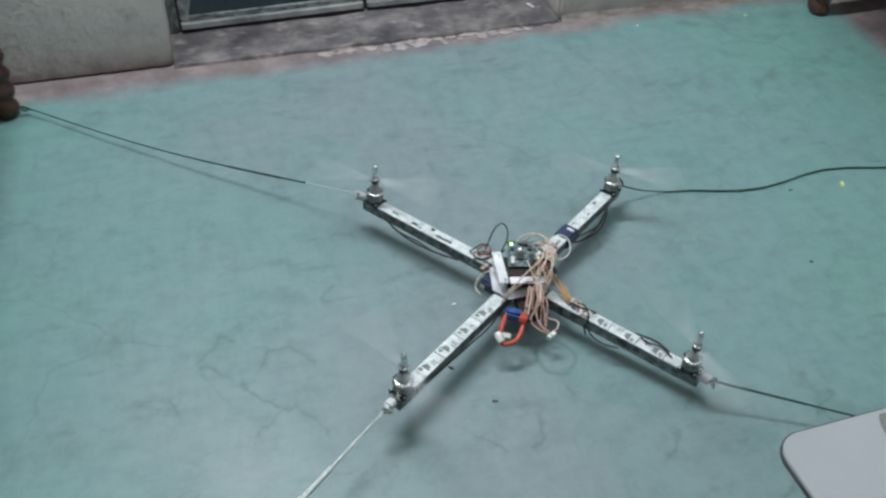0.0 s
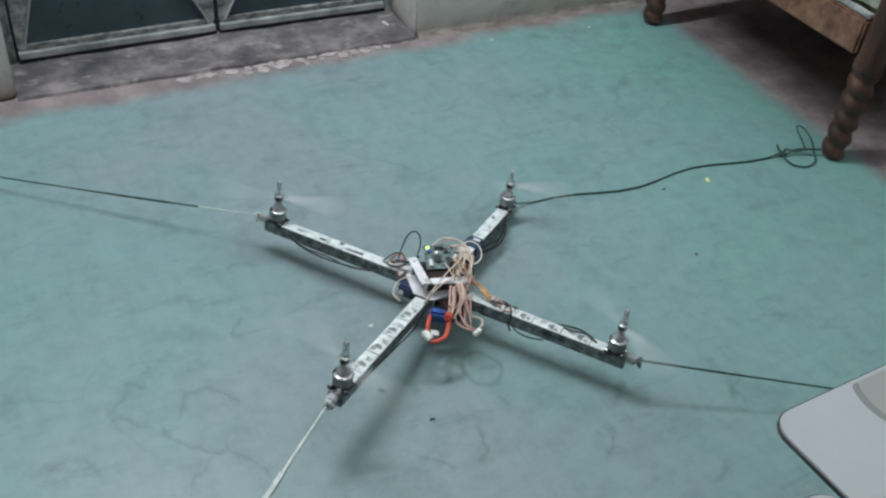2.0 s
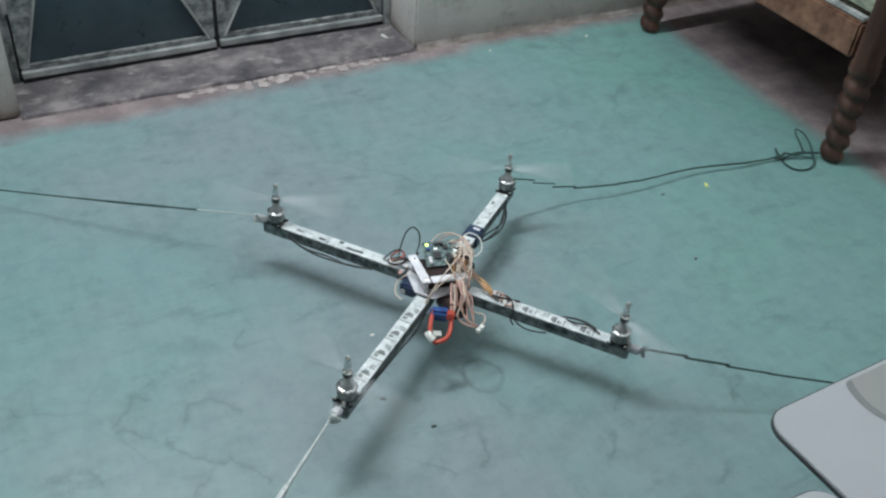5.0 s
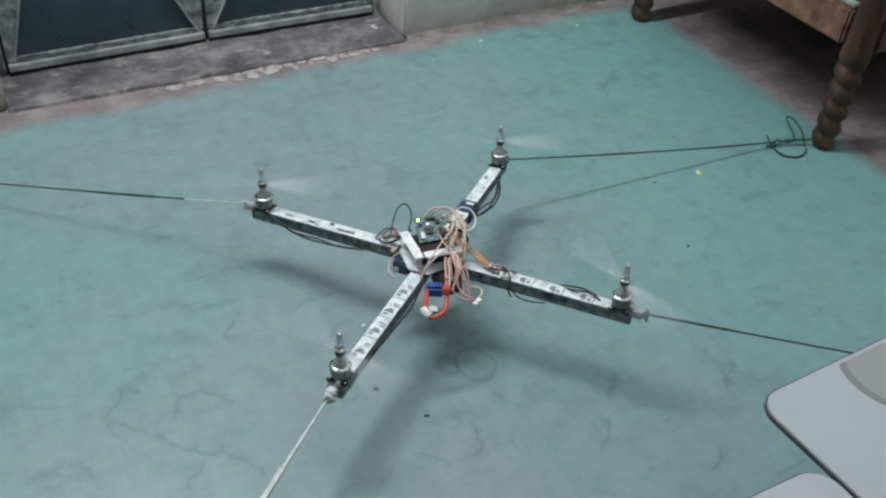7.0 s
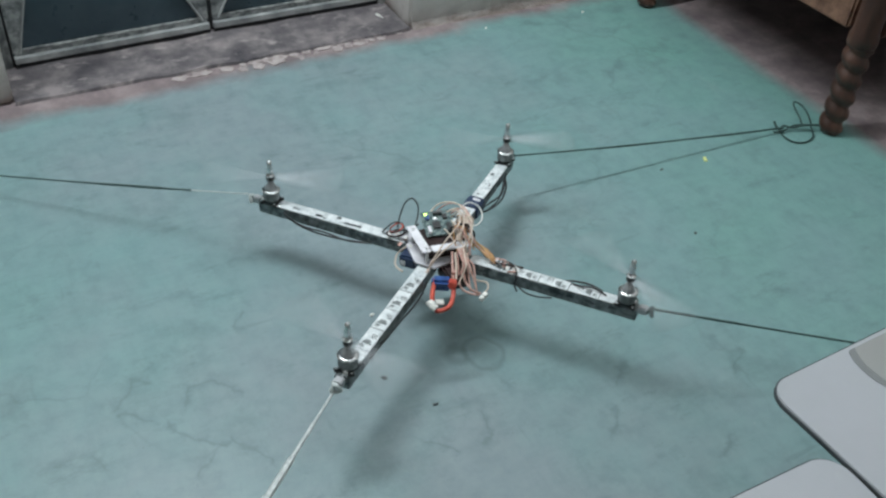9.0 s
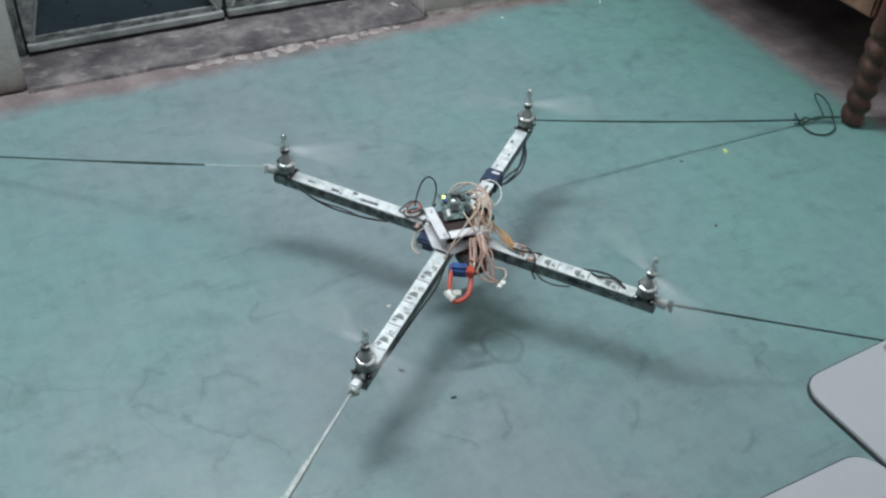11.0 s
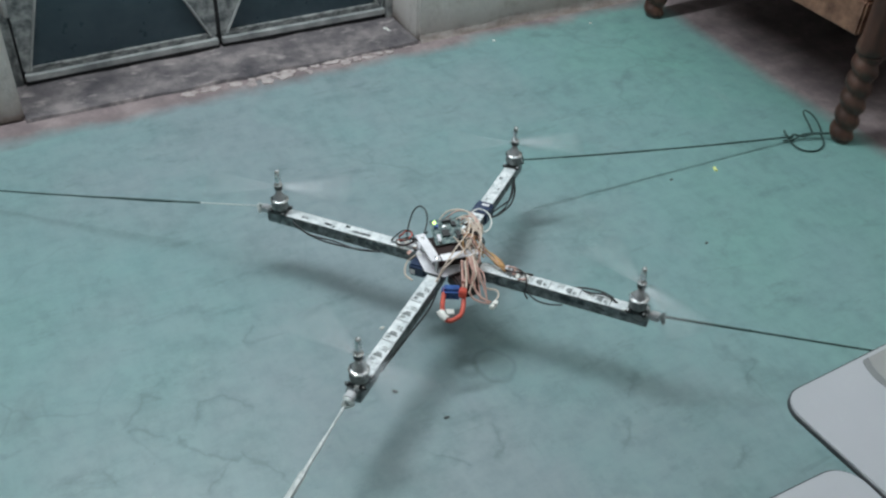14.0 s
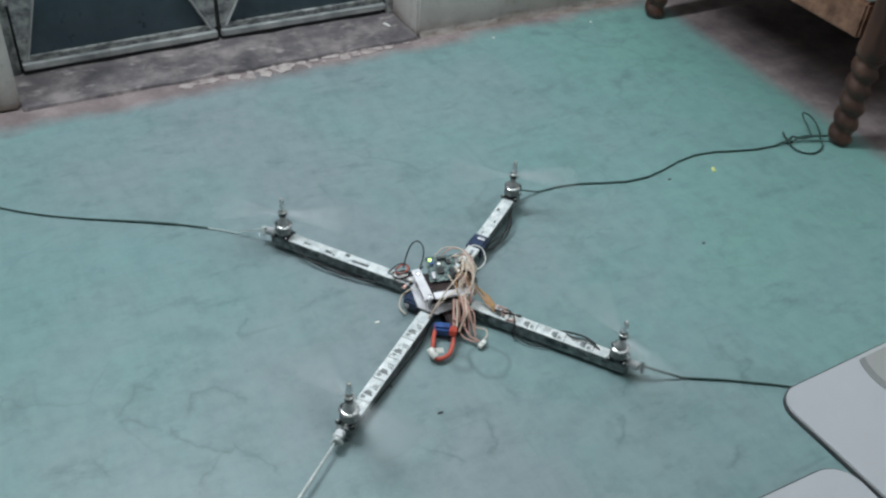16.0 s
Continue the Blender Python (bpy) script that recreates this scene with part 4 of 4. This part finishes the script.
        tangle.append(((PINK_WIRE, BEIGE, PINK_WIRE)[k % 3], rng.uniform(0.0011, 0.0016), (s0, s0.lerp(mid, 0.6), mid, mid.lerp(s3, 0.6), s3)))
    for mt, r, pts in wires + tuple(tangle):
        part("wire", tube(pts, r, 6), mt, q, smooth=True)
    for x, y, z in ((0.100, -0.054, -0.083), (0.098, -0.060, -0.085)):
        part("wire_plug", box(x - 0.003, y - 0.006, z - 0.003, x + 0.004, y + 0.003, z + 0.003, 0.0008), WHITE_TAPE, q, "small white plug")
    part("wire_tie", box(0.026, 0.020, -0.030, 0.040, 0.036, -0.016, 0.003), BEIGE, q, "taped knot of wires")
    return q


CRAFT = quadcopter()
PROPELLERS = [propeller(CRAFT, a) for a in ARMS]
GAUGE = 0.987  # the built span of 0.6 m brought to the true 0.592 m
for piece in CRAFT.children_recursive:
    piece.data.transform(Matrix.Scale(GAUGE, 4))
    piece.location *= GAUGE


# ---- tether cords ----


def cord(materials, ends, start, label, radii, count):
    """A cord in short rigid pieces, from an arm's end to its fixing."""
    rope = tagged(new("tether_cord"), label, "cord", "tether cords")
    longest = max((m @ Vector(start) - Vector(ends)).length for t, m in FLIGHT)
    half = 0.53 * longest / count
    made = []
    for k in range(count):
        made.append(part("cord_piece", tube([(-half, 0, 0), (0, 0, 0), (half, 0, 0)], radii[min(k, len(radii) - 1)], 6, steps=1), materials[min(k, len(materials) - 1)], rope))
    return made


CORDS = []
for mt, fix, start, label, radius, wave in (
        ((ROPE,), (0.905, 0.146, 0.009), (0.0, 0.338, -0.077), "dark green cord from an arm to the armchair leg", (0.0014, 0.0013, 0.0015, 0.0017, 0.0018, 0.0020, 0.0018, 0.0016, 0.0017, 0.0018, 0.0020), (0.022, 1.7, 0.1)),
        ((ROPE_PALE, ROPE_PALE, ROPE), (-0.800, 0.728, 0.015), (-0.338, 0.0, -0.068), "cord from an arm to the corner armchair leg", (0.0009, 0.0010, 0.0016, 0.0023, 0.0021, 0.0016, 0.0014), (0.038, 0.65, -0.15)),
        ((ROPE,), (1.0, -0.72, 0.006), (0.338, 0.0, -0.066), "dark green cord from an arm to the table leg", (0.0019, 0.0018, 0.0015), (0.010, 1.7, 0.1)),
        ((ROPE_PALE,), (-1.5, -1.25, 0.02), (0.0, -0.338, -0.072), "pale plastic cord stretched from an arm along the floor", (0.0017, 0.0026, 0.0044, 0.0056), (0.0, 1.0, 0.0))):
    start = Vector(start) * GAUGE
    CORDS.append((cord(mt, fix, start, label, radius, 28 if fix[0] < -1.2 else 14), Vector(fix), Vector(start), wave))


def bow():
    bm = tube([(0.948, 0.132, 0.012), (0.955, 0.152, 0.020), (0.963, 0.178, 0.028), (0.974, 0.191, 0.031), (0.981, 0.176, 0.029), (0.975, 0.149, 0.024), (0.968, 0.126, 0.012)], 0.0019)
    bm = tube([(0.897, 0.146, 0.006), (0.891, 0.124, 0.004), (0.897, 0.102, 0.003), (0.920, 0.091, 0.003), (0.950, 0.100, 0.005), (0.966, 0.126, 0.010)], 0.0018, bm=bm)
    bm = tube([(0.903, 0.138, 0.004), (0.900, 0.156, 0.006), (0.908, 0.173, 0.008)], 0.0022, bm=bm)
    bm = tube([(0.893, 0.140, 0.005), (0.910, 0.150, 0.010), (0.926, 0.136, 0.010), (0.948, 0.130, 0.014), (0.980, 0.118, 0.014)], 0.0023, bm=bm)
    bm = tube([(0.880, 0.145, 0.006), (0.905, 0.140, 0.007), (0.935, 0.142, 0.010), (0.968, 0.124, 0.014)], 0.0020, bm=bm)
    tagged(part("cord_bow", bm, ROPE, None, "", True), "untidy dark green cord bow tied round the armchair leg", "cord")
    bm = tube([(-0.796, 0.724, 0.014), (-0.806, 0.731, 0.016), (-0.812, 0.728, 0.020), (-0.808, 0.722, 0.014), (-0.800, 0.730, 0.012)], 0.0024)
    tagged(part("cord_bow", bm, ROPE, None, "", True), "dark cord tied round the corner armchair leg", "cord")


bow()


# ---- scraps on the floor ----
def scrap(x, y, w, d, h, turn, mt, label, seed):
    rng = random.Random(seed)
    pts = [(0.5 * w * rng.uniform(0.65, 1.1) * math.cos(2 * math.pi * k / 8), 0.5 * d * rng.uniform(0.65, 1.1) * math.sin(2 * math.pi * k / 8)) for k in range(8)]
    s = part("floor_scrap", prism(pts, 0.0, h, h * 0.3), mt)
    s.matrix_world = pose(x, y, 0.0, 0, 0, turn)
    return tagged(s, label, "scrap", "scraps on the floor")


scrap(0.682, 0.128, 0.019, 0.009, 0.003, 70, YELLOW, "small yellow paper scrap on the green floor", 1)
scrap(-0.112, -0.002, 0.009, 0.006, 0.002, 20, WHITE_TAPE, "tiny white scrap on the green floor", 2)
scrap(-0.106, -0.209, 0.011, 0.004, 0.003, -10, INK, "tiny dark scrap on the green floor", 3)
scrap(0.509, -0.051, 0.008, 0.006, 0.002, 30, INK, "tiny dark scrap on the green floor", 4)
scrap(-0.151, -0.132, 0.012, 0.005, 0.003, -40, INK, "tiny dark scrap on the green floor", 8)
scrap(0.577, 0.135, 0.010, 0.004, 0.002, 5, INK, "tiny dark scrap on the green floor", 9)
scrap(0.551, 0.784, 0.008, 0.006, 0.003, 10, WHITE_TAPE, "tiny white scrap near the wall", 5)
scrap(0.825, 0.771, 0.008, 0.006, 0.003, 10, WHITE_TAPE, "tiny white scrap near the wall", 6)
scrap(0.335, 0.93, 0.010, 0.028, 0.009, 20, WHITE_TAPE, "white scrap on the door's threshold", 7)


# ---- movement ----
def cord_rows(fix, start, wave, count):
    """For each time the poses of a cord's pieces: straight when the craft is up, sagging to the floor and wavy when it is down."""
    rows = [[] for _ in range(count)]
    for t, m in FLIGHT:
        a = m @ start
        if fix.x < -1.2:
            slack = 0.0
        elif fix.x < -0.5:
            slack = min(1.0, max(0.0, (0.126 - m.translation.z) / 0.036))
        else:
            slack = min(1.0, max(0.0, (0.181 - m.translation.z) / 0.072))
            if fix.y < -0.5:
                slack = min(1.0, max(0.0, (0.125 - m.translation.z) / 0.030))
        along = fix - a
        side = Vector((-along.y, along.x, 0)).normalized()

        def at(u):
            p = a.lerp(fix, u)
            env = math.sin(math.pi * u)
            p.z -= (0.004 + 0.085 * slack) * 4 * u * (1 - u)
            p.z = max(p.z, 0.0025)
            return p + side * (wave[0] * slack * env * math.sin(2 * math.pi * (wave[1] * u + wave[2])))

        for k in range(count):
            p, q = at(k / count), at((k + 1) / count)
            turn = (q - p).to_track_quat("X", "Z").to_matrix().to_4x4()
            rows[k].append((t, Matrix.Translation((p + q) / 2) @ turn))
    return rows


def motions():
    walk(CRAFT, FLIGHT)
    for made, fix, start, wave in CORDS:
        for ob, rows in zip(made, cord_rows(fix, start, wave, len(made))):
            walk(ob, rows)
    # the propellers: 84 degrees a thirtieth of a second, neighbours against each other
    for ob, angle, way, first in zip(PROPELLERS, ARMS, (1, -1, 1, -1), (140, 24, 20, -22)):
        x, y = 0.3 * GAUGE * math.cos(radians(angle)), 0.3 * GAUGE * math.sin(radians(angle))
        walk(ob, [(k / FPS, pose(x, y, -0.0195 * GAUGE, 0, 0, (first + way * 84 * k) % 360)) for k in range(16 * FPS + 1)])


motions()
